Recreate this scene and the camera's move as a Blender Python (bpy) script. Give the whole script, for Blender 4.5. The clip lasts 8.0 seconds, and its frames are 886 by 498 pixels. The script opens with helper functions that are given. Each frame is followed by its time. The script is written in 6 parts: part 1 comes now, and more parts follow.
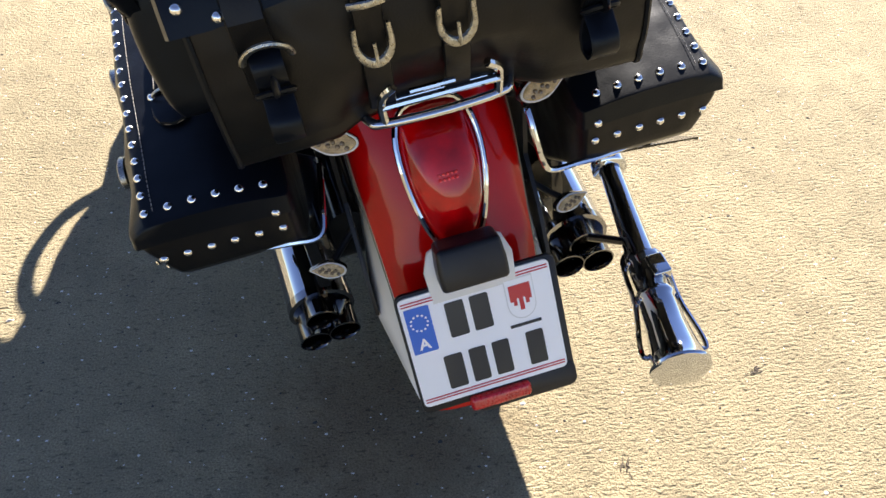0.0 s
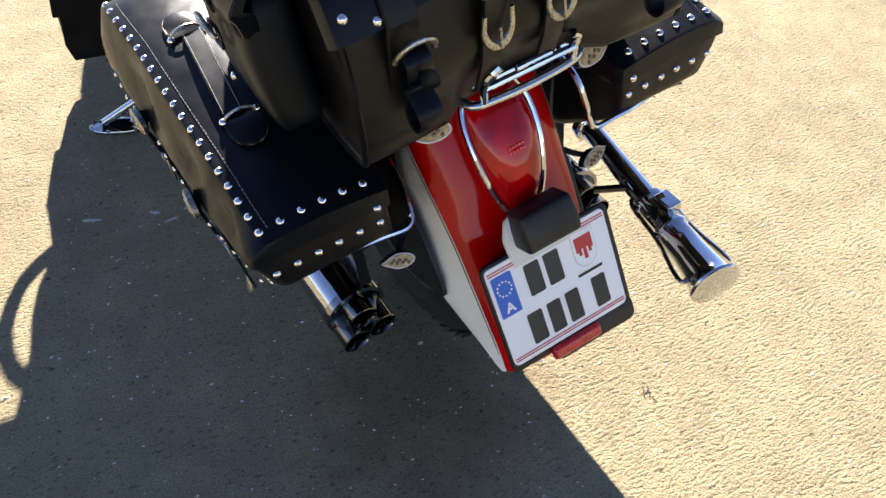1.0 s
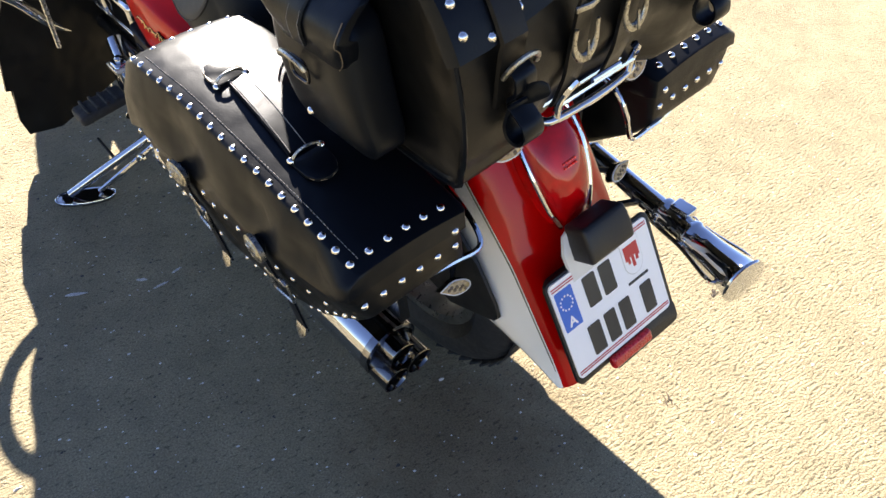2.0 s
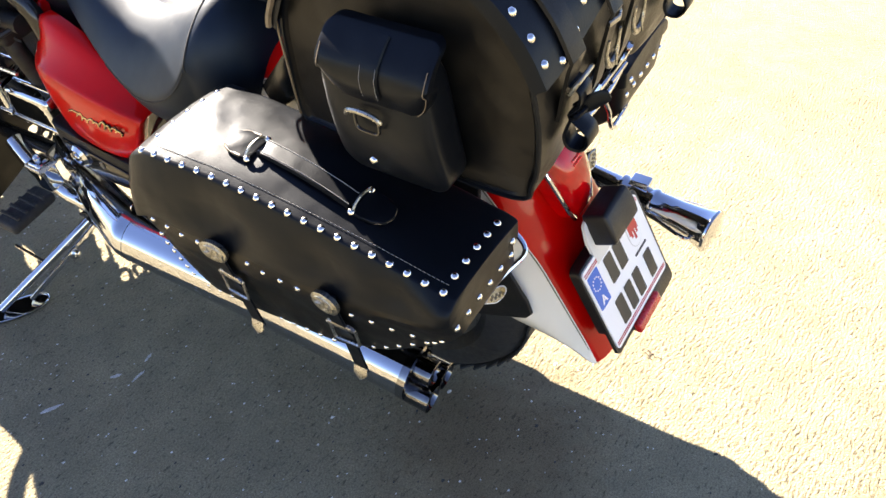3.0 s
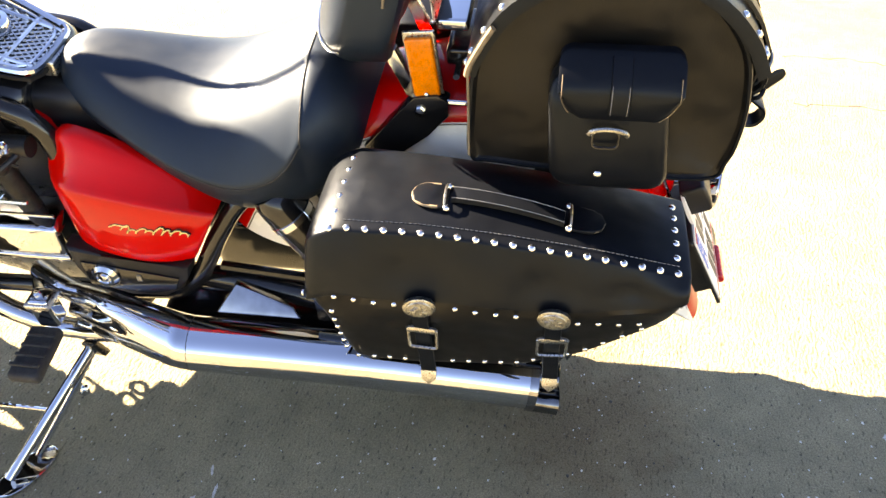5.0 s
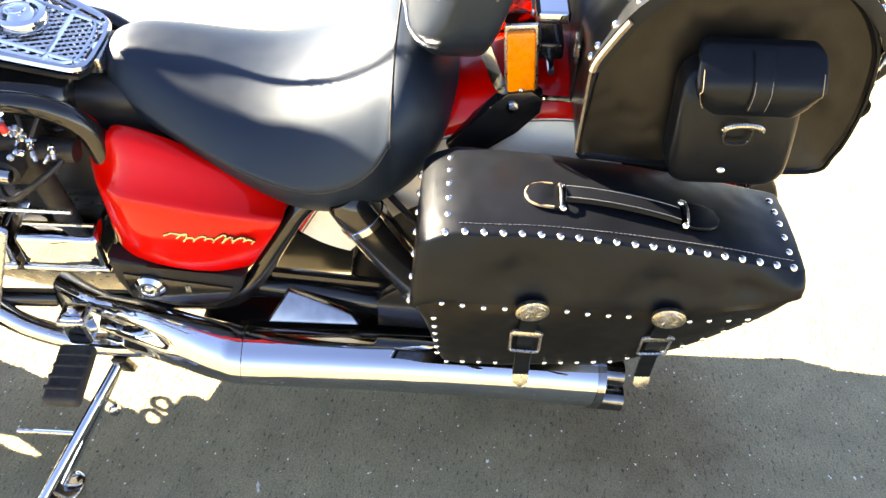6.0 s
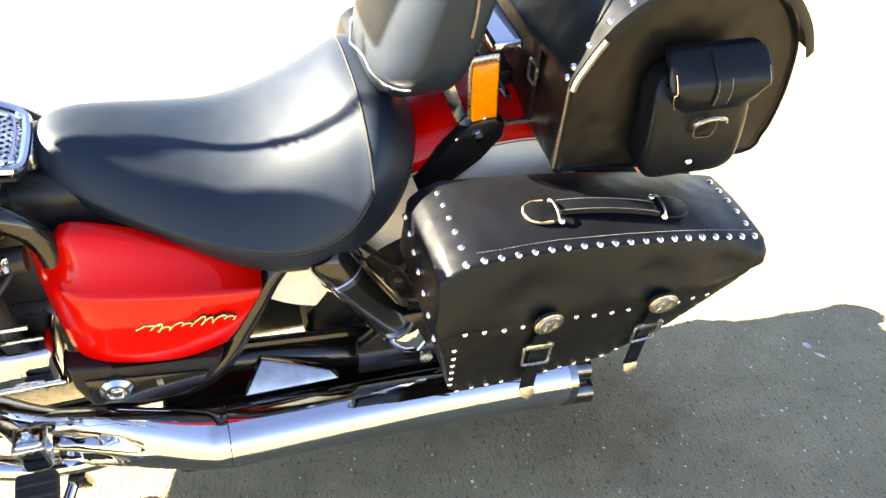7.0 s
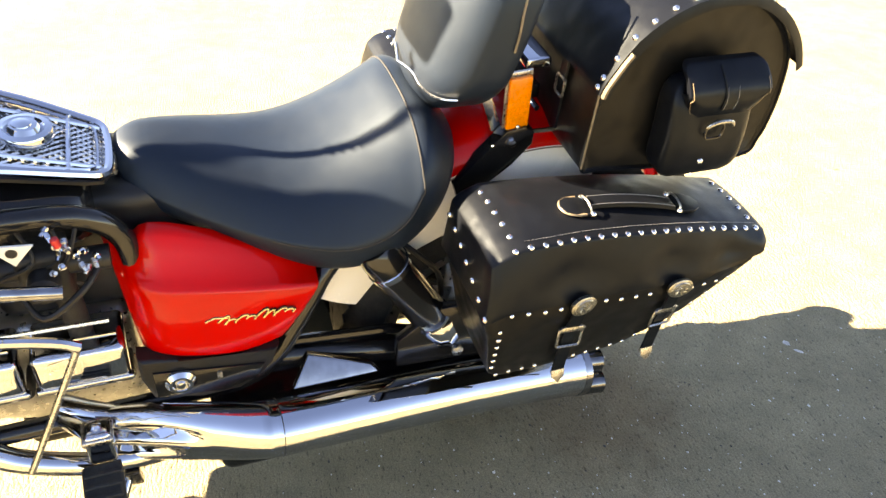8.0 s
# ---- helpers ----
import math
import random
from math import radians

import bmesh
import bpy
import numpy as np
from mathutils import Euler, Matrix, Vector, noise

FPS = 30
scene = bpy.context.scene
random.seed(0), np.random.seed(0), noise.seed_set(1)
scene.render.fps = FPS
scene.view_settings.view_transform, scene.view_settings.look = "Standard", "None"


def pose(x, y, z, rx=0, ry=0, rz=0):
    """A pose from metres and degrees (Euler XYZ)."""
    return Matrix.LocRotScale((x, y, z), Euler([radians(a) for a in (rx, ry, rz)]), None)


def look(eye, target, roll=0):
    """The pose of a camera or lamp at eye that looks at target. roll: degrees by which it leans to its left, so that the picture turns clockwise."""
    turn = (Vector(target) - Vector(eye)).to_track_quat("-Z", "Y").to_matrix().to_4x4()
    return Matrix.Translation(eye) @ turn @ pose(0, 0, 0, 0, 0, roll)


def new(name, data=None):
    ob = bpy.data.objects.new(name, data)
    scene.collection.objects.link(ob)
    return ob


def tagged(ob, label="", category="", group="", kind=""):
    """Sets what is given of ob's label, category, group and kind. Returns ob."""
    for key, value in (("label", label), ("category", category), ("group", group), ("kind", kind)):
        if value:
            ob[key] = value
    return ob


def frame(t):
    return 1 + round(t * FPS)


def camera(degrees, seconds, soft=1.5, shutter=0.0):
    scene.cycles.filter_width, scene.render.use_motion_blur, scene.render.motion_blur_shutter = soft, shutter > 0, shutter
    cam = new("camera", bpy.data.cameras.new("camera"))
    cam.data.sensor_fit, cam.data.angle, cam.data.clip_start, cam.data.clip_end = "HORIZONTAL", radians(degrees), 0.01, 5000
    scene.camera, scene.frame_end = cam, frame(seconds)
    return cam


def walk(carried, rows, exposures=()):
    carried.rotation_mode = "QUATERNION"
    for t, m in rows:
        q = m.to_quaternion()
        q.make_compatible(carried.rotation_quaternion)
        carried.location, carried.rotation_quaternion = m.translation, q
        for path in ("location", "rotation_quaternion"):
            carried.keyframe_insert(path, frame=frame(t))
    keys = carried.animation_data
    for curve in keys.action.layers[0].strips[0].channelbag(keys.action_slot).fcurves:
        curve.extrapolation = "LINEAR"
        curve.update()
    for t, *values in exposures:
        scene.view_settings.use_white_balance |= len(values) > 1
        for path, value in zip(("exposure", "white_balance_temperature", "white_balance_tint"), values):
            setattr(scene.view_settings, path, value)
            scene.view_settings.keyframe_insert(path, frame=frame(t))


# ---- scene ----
cam = camera(57.9, 8.0)
PATH = [
    (0, (-0.2, -0.671, 1.348), (0.114, 0.673, -0.1), 4.3),
    (0.5, (-0.357, -0.651, 1.359), (0.208, 0.644, -0.057), 3.8),
    (1, (-0.528, -0.648, 1.358), (0.161, 0.578, -0.064), 4.4),
    (1.2, (-0.581, -0.634, 1.342), (0.126, 0.625, -0.043), 3.7),
    (2.3, (-0.773, -0.533, 1.32), (0.262, 0.592, 0.031), 3.7),
    (2.5, (-0.804, -0.5, 1.325), (0.29, 0.579, 0.044), 2.4),
    (3, (-0.986, -0.407, 1.362), (0.252, 0.529, 0.1), 0.4),
    (3.5, (-1.076, -0.287, 1.363), (0.312, 0.471, 0.139), 4.0),
    (4, (-1.111, -0.146, 1.373), (0.267, 0.532, 0.092), 1.1),
    (4.5, (-1.194, -0.014, 1.376), (0.277, 0.468, 0.11), 0.7),
    (5, (-1.325, 0.152, 1.391), (0.234, 0.536, 0.198), -1.0),
    (5.2, (-1.341, 0.226, 1.382), (0.233, 0.486, 0.177), 2.8),
    (6.3, (-1.314, 0.502, 1.377), (0.278, 0.58, 0.168), 0.9),
    (6.5, (-1.304, 0.549, 1.384), (0.296, 0.482, 0.187), 2.0),
    (7, (-1.327, 0.738, 1.397), (0.273, 0.41, 0.243), 1.0),
    (7.5, (-1.346, 0.851, 1.418), (0.288, 0.399, 0.356), 2.2),
    (8, (-1.445, 0.92, 1.406), (0.184, 0.463, 0.339), 2.1),
]
walk(cam, [(t, look(eye, target, roll)) for t, eye, target, roll in PATH],
     exposures=[(0, 2.22, 7400, 14), (1.2, 2.22, 7400, 14), (2.5, 2.76, 7600, 14), (4, 3.24, 8800, 14), (5, 3.56, 9800, 13), (6.5, 4.12, 9800, 11), (7, 4.05, 10000, 11), (7.5, 3.72, 10900, 12), (8, 3.60, 11200, 12)])
# ---- light ----
SUN_A, SUN_B = 0.45, 1.52   # shadow drift per metre of height: to the left, to the rear
world = bpy.data.worlds.new("sky")
scene.world = world
world.use_nodes = True
wn = world.node_tree.nodes
sky = wn.new("ShaderNodeTexSky")
sky.sky_type = "NISHITA"
sky.sun_disc = False
sky.altitude, sky.air_density, sky.dust_density, sky.ozone_density = 3000, 1.1, 0.05, 2.0
sky.sun_elevation = math.atan2(1.0, math.hypot(SUN_A, SUN_B))
sky.sun_rotation = math.atan2(SUN_A, SUN_B)
deep = wn.new("ShaderNodeHueSaturation")      # a clear, deep blue sky
deep.inputs["Hue"].default_value, deep.inputs["Saturation"].default_value = 0.512, 1.08
world.node_tree.links.new(sky.outputs[0], deep.inputs["Color"])
world.node_tree.links.new(deep.outputs[0], wn["Background"].inputs[0])
wn["Background"].inputs[1].default_value = 0.058
sun = new("sun", bpy.data.lights.new("sun", "SUN"))
sun.data.energy, sun.data.angle, sun.data.color = 5.0, radians(0.55), (1.0, 0.985, 0.965)
sun.matrix_world = look((SUN_A * 10, SUN_B * 10, 10), (0, 0, 0))


# ---- materials ----
def material(name, color, rough=0.5, metal=0.0, coat=0.0, grain=0.0, grain_scale=200.0, tone=0.15, tone_scale=6.0,
             bump=0.0, bump_scale=200.0, rough_var=0.1, spec=0.5, transmission=0.0, coat_rough=0.05, wave=0.0, sheen=None):
    m = bpy.data.materials.new(name)
    m.use_nodes = True
    nt = m.node_tree
    b = nt.nodes["Principled BSDF"]
    b.inputs["Roughness"].default_value = rough
    b.inputs["Metallic"].default_value = metal
    b.inputs["Coat Weight"].default_value = coat
    b.inputs["Coat Roughness"].default_value = coat_rough
    b.inputs["Specular IOR Level"].default_value = spec
    b.inputs["Transmission Weight"].default_value = transmission
    if sheen:      # bluish gloss tint that stands in for mirrored sky on leather and vinyl
        b.inputs["Specular Tint"].default_value = (*sheen, 1)
    co = nt.nodes.new("ShaderNodeTexCoord")

    def tex(scale, detail=4.0, rough_=0.55):
        n = nt.nodes.new("ShaderNodeTexNoise")
        n.inputs["Scale"].default_value, n.inputs["Detail"].default_value, n.inputs["Roughness"].default_value = scale, detail, rough_
        nt.links.new(co.outputs["Object"], n.inputs["Vector"])
        return n.outputs["Fac"]

    def ranged(value, lo, hi, a=0.3, z=0.7):
        n = nt.nodes.new("ShaderNodeMapRange")
        for k, v in zip(("From Min", "From Max", "To Min", "To Max"), (a, z, lo, hi)):
            n.inputs[k].default_value = v
        nt.links.new(value, n.inputs["Value"])
        return n.outputs["Result"]

    def times(color_in, fac):
        n = nt.nodes.new("ShaderNodeVectorMath")
        n.operation = "SCALE"
        if isinstance(color_in, tuple):
            n.inputs[0].default_value = color_in[:3]
        else:
            nt.links.new(color_in, n.inputs[0])
        nt.links.new(fac, n.inputs["Scale"])
        return n.outputs[0]

    c = times(tuple(color), ranged(tex(tone_scale), 1 - tone, 1 + tone))
    if grain:
        c = times(c, ranged(tex(grain_scale, 2), 1 - grain, 1 + grain))
    nt.links.new(c, b.inputs["Base Color"])
    nt.links.new(ranged(tex(tone_scale * 3), max(rough - rough_var, 0.02), min(rough + rough_var, 1)), b.inputs["Roughness"])
    if bump:
        bn = nt.nodes.new("ShaderNodeBump")
        bn.inputs["Strength"].default_value, bn.inputs["Distance"].default_value = bump, 0.002
        nt.links.new(tex(bump_scale, 3), bn.inputs["Height"])
        last = bn
        if wave:
            b2 = nt.nodes.new("ShaderNodeBump")
            b2.inputs["Strength"].default_value, b2.inputs["Distance"].default_value = wave, 0.02
            nt.links.new(tex(9.0, 2), b2.inputs["Height"])
            nt.links.new(b2.outputs[0], bn.inputs["Normal"])
        nt.links.new(last.outputs[0], b.inputs["Normal"])
    return m


# blue sky reflection is tinted into this black leather's colour and gloss
LEATHER = material("black leather", (0.0036, 0.0043, 0.0060), 0.36, spec=0.19, bump=0.11, bump_scale=420, tone=0.2, tone_scale=9, rough_var=0.05, wave=0.30, sheen=(0.78, 0.90, 1.0))
LEATHER_MATT = material("worn black leather", (0.0048, 0.0045, 0.0041), 0.36, spec=0.24, bump=0.15, bump_scale=420, tone=0.3, tone_scale=8, rough_var=0.08, wave=0.5)
# navy in the vinyl's colour stands in for the sky its flank mirrors
SEAT_VINYL = material("black seat vinyl", (0.0050, 0.0095, 0.0180), 0.48, spec=0.36, bump=0.05, bump_scale=600, tone=0.15, tone_scale=7, rough_var=0.04, wave=0.03, sheen=(0.68, 0.85, 1.0))
PIPING = material("tan edge binding", (0.16, 0.12, 0.075), 0.5, tone=0.3, tone_scale=60)
THREAD = material("grey thread", (0.20, 0.195, 0.185), 0.7, tone=0.4, tone_scale=300)
CHROME = material("chrome", (0.55, 0.57, 0.60), 0.025, 1.0, tone=0.04, rough_var=0.012, bump=0.01, bump_scale=90, wave=0.05)
NICKEL = material("nickel stud", (0.80, 0.79, 0.76), 0.16, 1.0, tone=0.1, tone_scale=80)
OLD_SILVER = material("antique silver buckle", (0.36, 0.35, 0.31), 0.32, 1.0, tone=0.35, tone_scale=120, bump=0.35, bump_scale=260)
BRIGHT_SILVER = material("worn silver buckle", (0.46, 0.45, 0.42), 0.3, 1.0, tone=0.25, tone_scale=120, bump=0.2, bump_scale=260)
RED = material("red paint", (0.52, 0.002, 0.0015), 0.32, spec=0.07, coat=0.42, tone=0.05, rough_var=0.04, coat_rough=0.02)
WHITE = material("cream white paint", (0.86, 0.82, 0.73), 0.25, coat=1.0, tone=0.04, rough_var=0.04)
GOLD = material("gold line", (0.85, 0.62, 0.25), 0.3, 0.6, tone=0.2, tone_scale=100)
BLACK = material("black gloss paint", (0.006, 0.006, 0.0065), 0.2, spec=0.35, coat=0.35, tone=0.2, rough_var=0.06)
PLASTIC = material("black plastic", (0.010, 0.010, 0.0105), 0.42, spec=0.35, tone=0.2, bump=0.2, bump_scale=500)
RUBBER = material("tyre rubber", (0.016, 0.016, 0.016), 0.75, tone=0.3, tone_scale=30, bump=0.5, bump_scale=200)
ALLOY = material("cast alloy", (0.48, 0.48, 0.47), 0.33, 1.0, tone=0.25, tone_scale=25, bump=0.4, bump_scale=160)
SOOT = material("sooty steel", (0.016, 0.015, 0.014), 0.6, 0.3, tone=0.4, tone_scale=40)
STEEL = material("zinc steel", (0.55, 0.55, 0.54), 0.3, 1.0, tone=0.15, tone_scale=60)
RED_LENS = material("red lens", (0.50, 0.002, 0.003), 0.06, spec=0.25, coat=0.45, tone=0.45, tone_scale=16, rough_var=0.02, coat_rough=0.02)
RED_REFLECTOR = material("red reflector", (0.55, 0.006, 0.010), 0.3, coat=0.5, tone=0.25, tone_scale=120)
AMBER = material("amber reflector", (0.85, 0.21, 0.004), 0.3, coat=0.3, grain=0.35, grain_scale=700, tone=0.15, tone_scale=40)
SMOKE_LENS = material("smoked clear lens", (0.46, 0.30, 0.11), 0.2, coat=0.3, grain=0.3, grain_scale=500, tone=0.3, tone_scale=150)
PLATE_WHITE = material("plate white", (0.94, 0.91, 0.86), 0.4, tone=0.03)
PLATE_BLACK = material("plate black", (0.012, 0.012, 0.012), 0.45, tone=0.1)
PLATE_RED = material("plate red", (0.55, 0.02, 0.02), 0.4, tone=0.1)
PLATE_BLUE = material("plate blue", (0.012, 0.13, 0.55), 0.4, tone=0.05)
# two chromes with dark reflections put into the base colour
DARK_CHROME = material("darkened chrome", (0.30, 0.30, 0.31), 0.07, 1.0, tone=0.2, tone_scale=30, rough_var=0.03)
TIP_CHROME = material("chrome darkened for mirrored shade", (0.16, 0.16, 0.165), 0.08, 1.0, tone=0.25, tone_scale=30, rough_var=0.03)
BRIGHT_RED = material("bright red dot", (0.95, 0.06, 0.05), 0.1, coat=0.8)
LED = material("brown diode", (0.16, 0.10, 0.04), 0.2, coat=0.5)
GREY_METAL = material("pale painted bracket", (0.70, 0.67, 0.60), 0.35, 0.0, tone=0.15)
RED_WIRE = material("red cable cap", (0.45, 0.02, 0.02), 0.4)


def asphalt():
    m = bpy.data.materials.new("worn asphalt")
    m.use_nodes = True
    nt = m.node_tree
    b = nt.nodes["Principled BSDF"]
    b.inputs["Roughness"].default_value = 0.85
    b.inputs["Specular IOR Level"].default_value = 0.25
    co = nt.nodes.new("ShaderNodeTexCoord")

    def node(kind, links, **values):
        n = nt.nodes.new(kind)
        for k, v in values.items():
            n.inputs[k.replace("_", " ")].default_value = v
        for k, v in links.items():
            nt.links.new(v, n.inputs[k])
        return n
    big = node("ShaderNodeTexNoise", {"Vector": co.outputs["Object"]}, Scale=1.3, Detail=5.0, Roughness=0.6)
    drag = nt.nodes.new("ShaderNodeVectorMath")      # the roller has drawn the pits out sideways
    drag.operation = "MULTIPLY"
    nt.links.new(co.outputs["Object"], drag.inputs[0])
    drag.inputs[1].default_value = (0.55, 1.35, 1.0)
    mid = node("ShaderNodeTexNoise", {"Vector": drag.outputs[0]}, Scale=105.0, Detail=3.0, Roughness=0.55)
    fine = node("ShaderNodeTexNoise", {"Vector": co.outputs["Object"]}, Scale=260.0, Detail=4.0, Roughness=0.7)
    stones = node("ShaderNodeTexVoronoi", {"Vector": co.outputs["Object"]}, Scale=210.0)
    stones2 = node("ShaderNodeTexVoronoi", {"Vector": co.outputs["Object"]}, Scale=60.0)
    ramp = node("ShaderNodeValToRGB", {"Fac": fine.outputs["Fac"]})
    ramp.color_ramp.elements[0].position, ramp.color_ramp.elements[0].color = 0.30, (0.135, 0.113, 0.070, 1)
    ramp.color_ramp.elements[1].position, ramp.color_ramp.elements[1].color = 0.62, (0.300, 0.253, 0.155, 1)
    tint = node("ShaderNodeMapRange", {"Value": big.outputs["Fac"]}, From_Min=0.3, From_Max=0.7, To_Min=0.86, To_Max=1.12)
    patch = node("ShaderNodeTexNoise", {"Vector": co.outputs["Object"]}, Scale=9.0, Detail=6.0, Roughness=0.65)
    worn = node("ShaderNodeMapRange", {"Value": patch.outputs["Fac"]}, From_Min=0.3, From_Max=0.7, To_Min=0.80, To_Max=1.16)
    wear = nt.nodes.new("ShaderNodeMath")
    wear.operation = "MULTIPLY"
    nt.links.new(tint.outputs[0], wear.inputs[0])
    nt.links.new(worn.outputs[0], wear.inputs[1])
    sc = nt.nodes.new("ShaderNodeVectorMath")
    sc.operation = "SCALE"
    nt.links.new(ramp.outputs[0], sc.inputs[0])
    nt.links.new(wear.outputs[0], sc.inputs["Scale"])
    # open pits between the stones; their shade is darkened into the colour
    tint2 = node("ShaderNodeMapRange", {"Value": mid.outputs["Fac"]}, From_Min=0.34, From_Max=0.41, To_Min=0.55, To_Max=1.0)
    sc1 = nt.nodes.new("ShaderNodeVectorMath")
    sc1.operation = "SCALE"
    nt.links.new(sc.outputs[0], sc1.inputs[0])
    nt.links.new(tint2.outputs[0], sc1.inputs["Scale"])
    # an old brown oil stain behind the tail pipes
    away = nt.nodes.new("ShaderNodeVectorMath")
    away.operation = "DISTANCE"
    nt.links.new(co.outputs["Object"], away.inputs[0])
    away.inputs[1].default_value = (-0.10, 0.13, 0.0)
    blot = node("ShaderNodeTexNoise", {"Vector": co.outputs["Object"]}, Scale=14.0, Detail=5.0, Roughness=0.7)
    edge = nt.nodes.new("ShaderNodeMath")
    edge.operation = "MULTIPLY_ADD"
    nt.links.new(blot.outputs["Fac"], edge.inputs[0])
    edge.inputs[1].default_value = -0.35
    nt.links.new(away.outputs["Value"], edge.inputs[2])
    spread = node("ShaderNodeMapRange", {"Value": edge.outputs[0]}, From_Min=-0.05, From_Max=0.12, To_Min=0.65, To_Max=0.0)
    sc2 = nt.nodes.new("ShaderNodeMix")
    sc2.data_type = "RGBA"
    sc2.blend_type = "MULTIPLY"
    nt.links.new(spread.outputs[0], sc2.inputs["Factor"])
    nt.links.new(sc1.outputs[0], sc2.inputs["A"])
    sc2.inputs["B"].default_value = (0.62, 0.50, 0.42, 1)
    # pale stone chips
    chip = node("ShaderNodeMapRange", {"Value": stones2.outputs["Distance"]}, From_Min=0.06, From_Max=0.14, To_Min=1.0, To_Max=0.0)
    pick = node("ShaderNodeMapRange", {"Value": stones2.outputs["Color"]}, From_Min=0.72, From_Max=0.76, To_Min=0.0, To_Max=0.8)
    both = nt.nodes.new("ShaderNodeMath")
    both.operation = "MULTIPLY"
    nt.links.new(chip.outputs[0], both.inputs[0])
    nt.links.new(pick.outputs[0], both.inputs[1])
    mix = nt.nodes.new("ShaderNodeMix")
    mix.data_type = "RGBA"
    nt.links.new(both.outputs[0], mix.inputs["Factor"])
    nt.links.new(sc2.outputs["Result"], mix.inputs["A"])
    mix.inputs["B"].default_value = (0.55, 0.53, 0.50, 1)
    nt.links.new(mix.outputs["Result"], b.inputs["Base Color"])
    add = nt.nodes.new("ShaderNodeMath")
    add.operation = "MULTIPLY_ADD"
    nt.links.new(stones.outputs["Distance"], add.inputs[0])
    add.inputs[1].default_value = -0.8
    nt.links.new(fine.outputs["Fac"], add.inputs[2])
    add2 = nt.nodes.new("ShaderNodeMath")
    add2.operation = "MULTIPLY_ADD"
    nt.links.new(mid.outputs["Fac"], add2.inputs[0])
    add2.inputs[1].default_value = 2.2
    nt.links.new(add.outputs[0], add2.inputs[2])
    add3 = nt.nodes.new("ShaderNodeMath")      # steep walls round the pits
    add3.operation = "MULTIPLY_ADD"
    nt.links.new(tint2.outputs[0], add3.inputs[0])
    add3.inputs[1].default_value = 2.0
    nt.links.new(add2.outputs[0], add3.inputs[2])
    bump = node("ShaderNodeBump", {"Height": add3.outputs[0]}, Strength=0.6, Distance=0.005)
    nt.links.new(bump.outputs[0], b.inputs["Normal"])
    return m


ASPHALT = asphalt()
# ---- shaping helpers ----
BIKE = pose(0.0985, 0, 0) @ pose(0, 0, 0, 0, 0, 5.3) @ pose(0, 0, 0, 0, -10, 0)   # leans on its side stand


def thing(name, base, label, category, group=""):
    """A top-level thing of the motorcycle's frame, with its base point."""
    ob = new(name)
    ob.empty_display_size = 0.05
    ob.matrix_world = BIKE @ Matrix.Translation(base)
    ob["base"] = base
    return tagged(ob, label, category, group)


def base_of(ob):
    while ob.parent:
        ob = ob.parent
    return Vector(ob["base"])


def finish(bm, mat, name, angle=40):
    bmesh.ops.recalc_face_normals(bm, faces=bm.faces)
    for f in bm.faces:
        f.smooth = True
    me = bpy.data.meshes.new(name)
    bm.to_mesh(me)
    bm.free()
    me.set_sharp_from_angle(angle=radians(angle))
    for m in mat if isinstance(mat, (list, tuple)) else (mat,):
        me.materials.append(m)
    return me


def part(name, bm, mat, parent, label="", angle=40):
    """One mesh, given in the motorcycle's frame, under a thing or a part."""
    bmesh.ops.translate(bm, vec=-base_of(parent), verts=bm.verts)
    ob = new(name, finish(bm, mat, name, angle))
    ob.parent = parent
    return tagged(ob, label)


def place(name, me, parent, m, label=""):
    """An alike piece on shared mesh data, at the pose m of the motorcycle's frame."""
    ob = new(name, me)
    ob.parent = parent
    ob.matrix_basis = Matrix.Translation(-base_of(parent)) @ m
    return tagged(ob, label)


def V(*a):
    return Vector(a)


def curve(points, n=6, closed=False):
    """A smooth line through the points."""
    p = [Vector(q) for q in points]
    out, k = [], len(p)
    for i in range(k if closed else k - 1):
        a, b, c, d = (p[(i + j) % k] if closed else p[min(max(i + j, 0), k - 1)] for j in (-1, 0, 1, 2))
        for s in range(n):
            t = s / n
            out.append(0.5 * (2 * b + (c - a) * t + (2 * a - 5 * b + 4 * c - d) * t * t + (3 * b - a - 3 * c + d) * t ** 3))
    if not closed:
        out.append(p[-1])
    return out


def join(bm, other):
    me = bpy.data.meshes.new("join")
    other.to_mesh(me)
    other.free()
    bm.from_mesh(me)
    bpy.data.meshes.remove(me)
    return bm


def loft(rings, closed=True, caps=True, loop=False):
    bm = bmesh.new()
    vs = [[bm.verts.new(p) for p in r] for r in rings]
    n = len(rings[0])
    for a, b in zip(vs, vs[1:] + ([vs[0]] if loop else [])):
        for i in range(n if closed else n - 1):
            j = (i + 1) % n
            bm.faces.new((a[i], a[j], b[j], b[i]))
    if caps and closed and not loop:
        bm.faces.new(vs[0])
        bm.faces.new(vs[-1][::-1])
    return bm


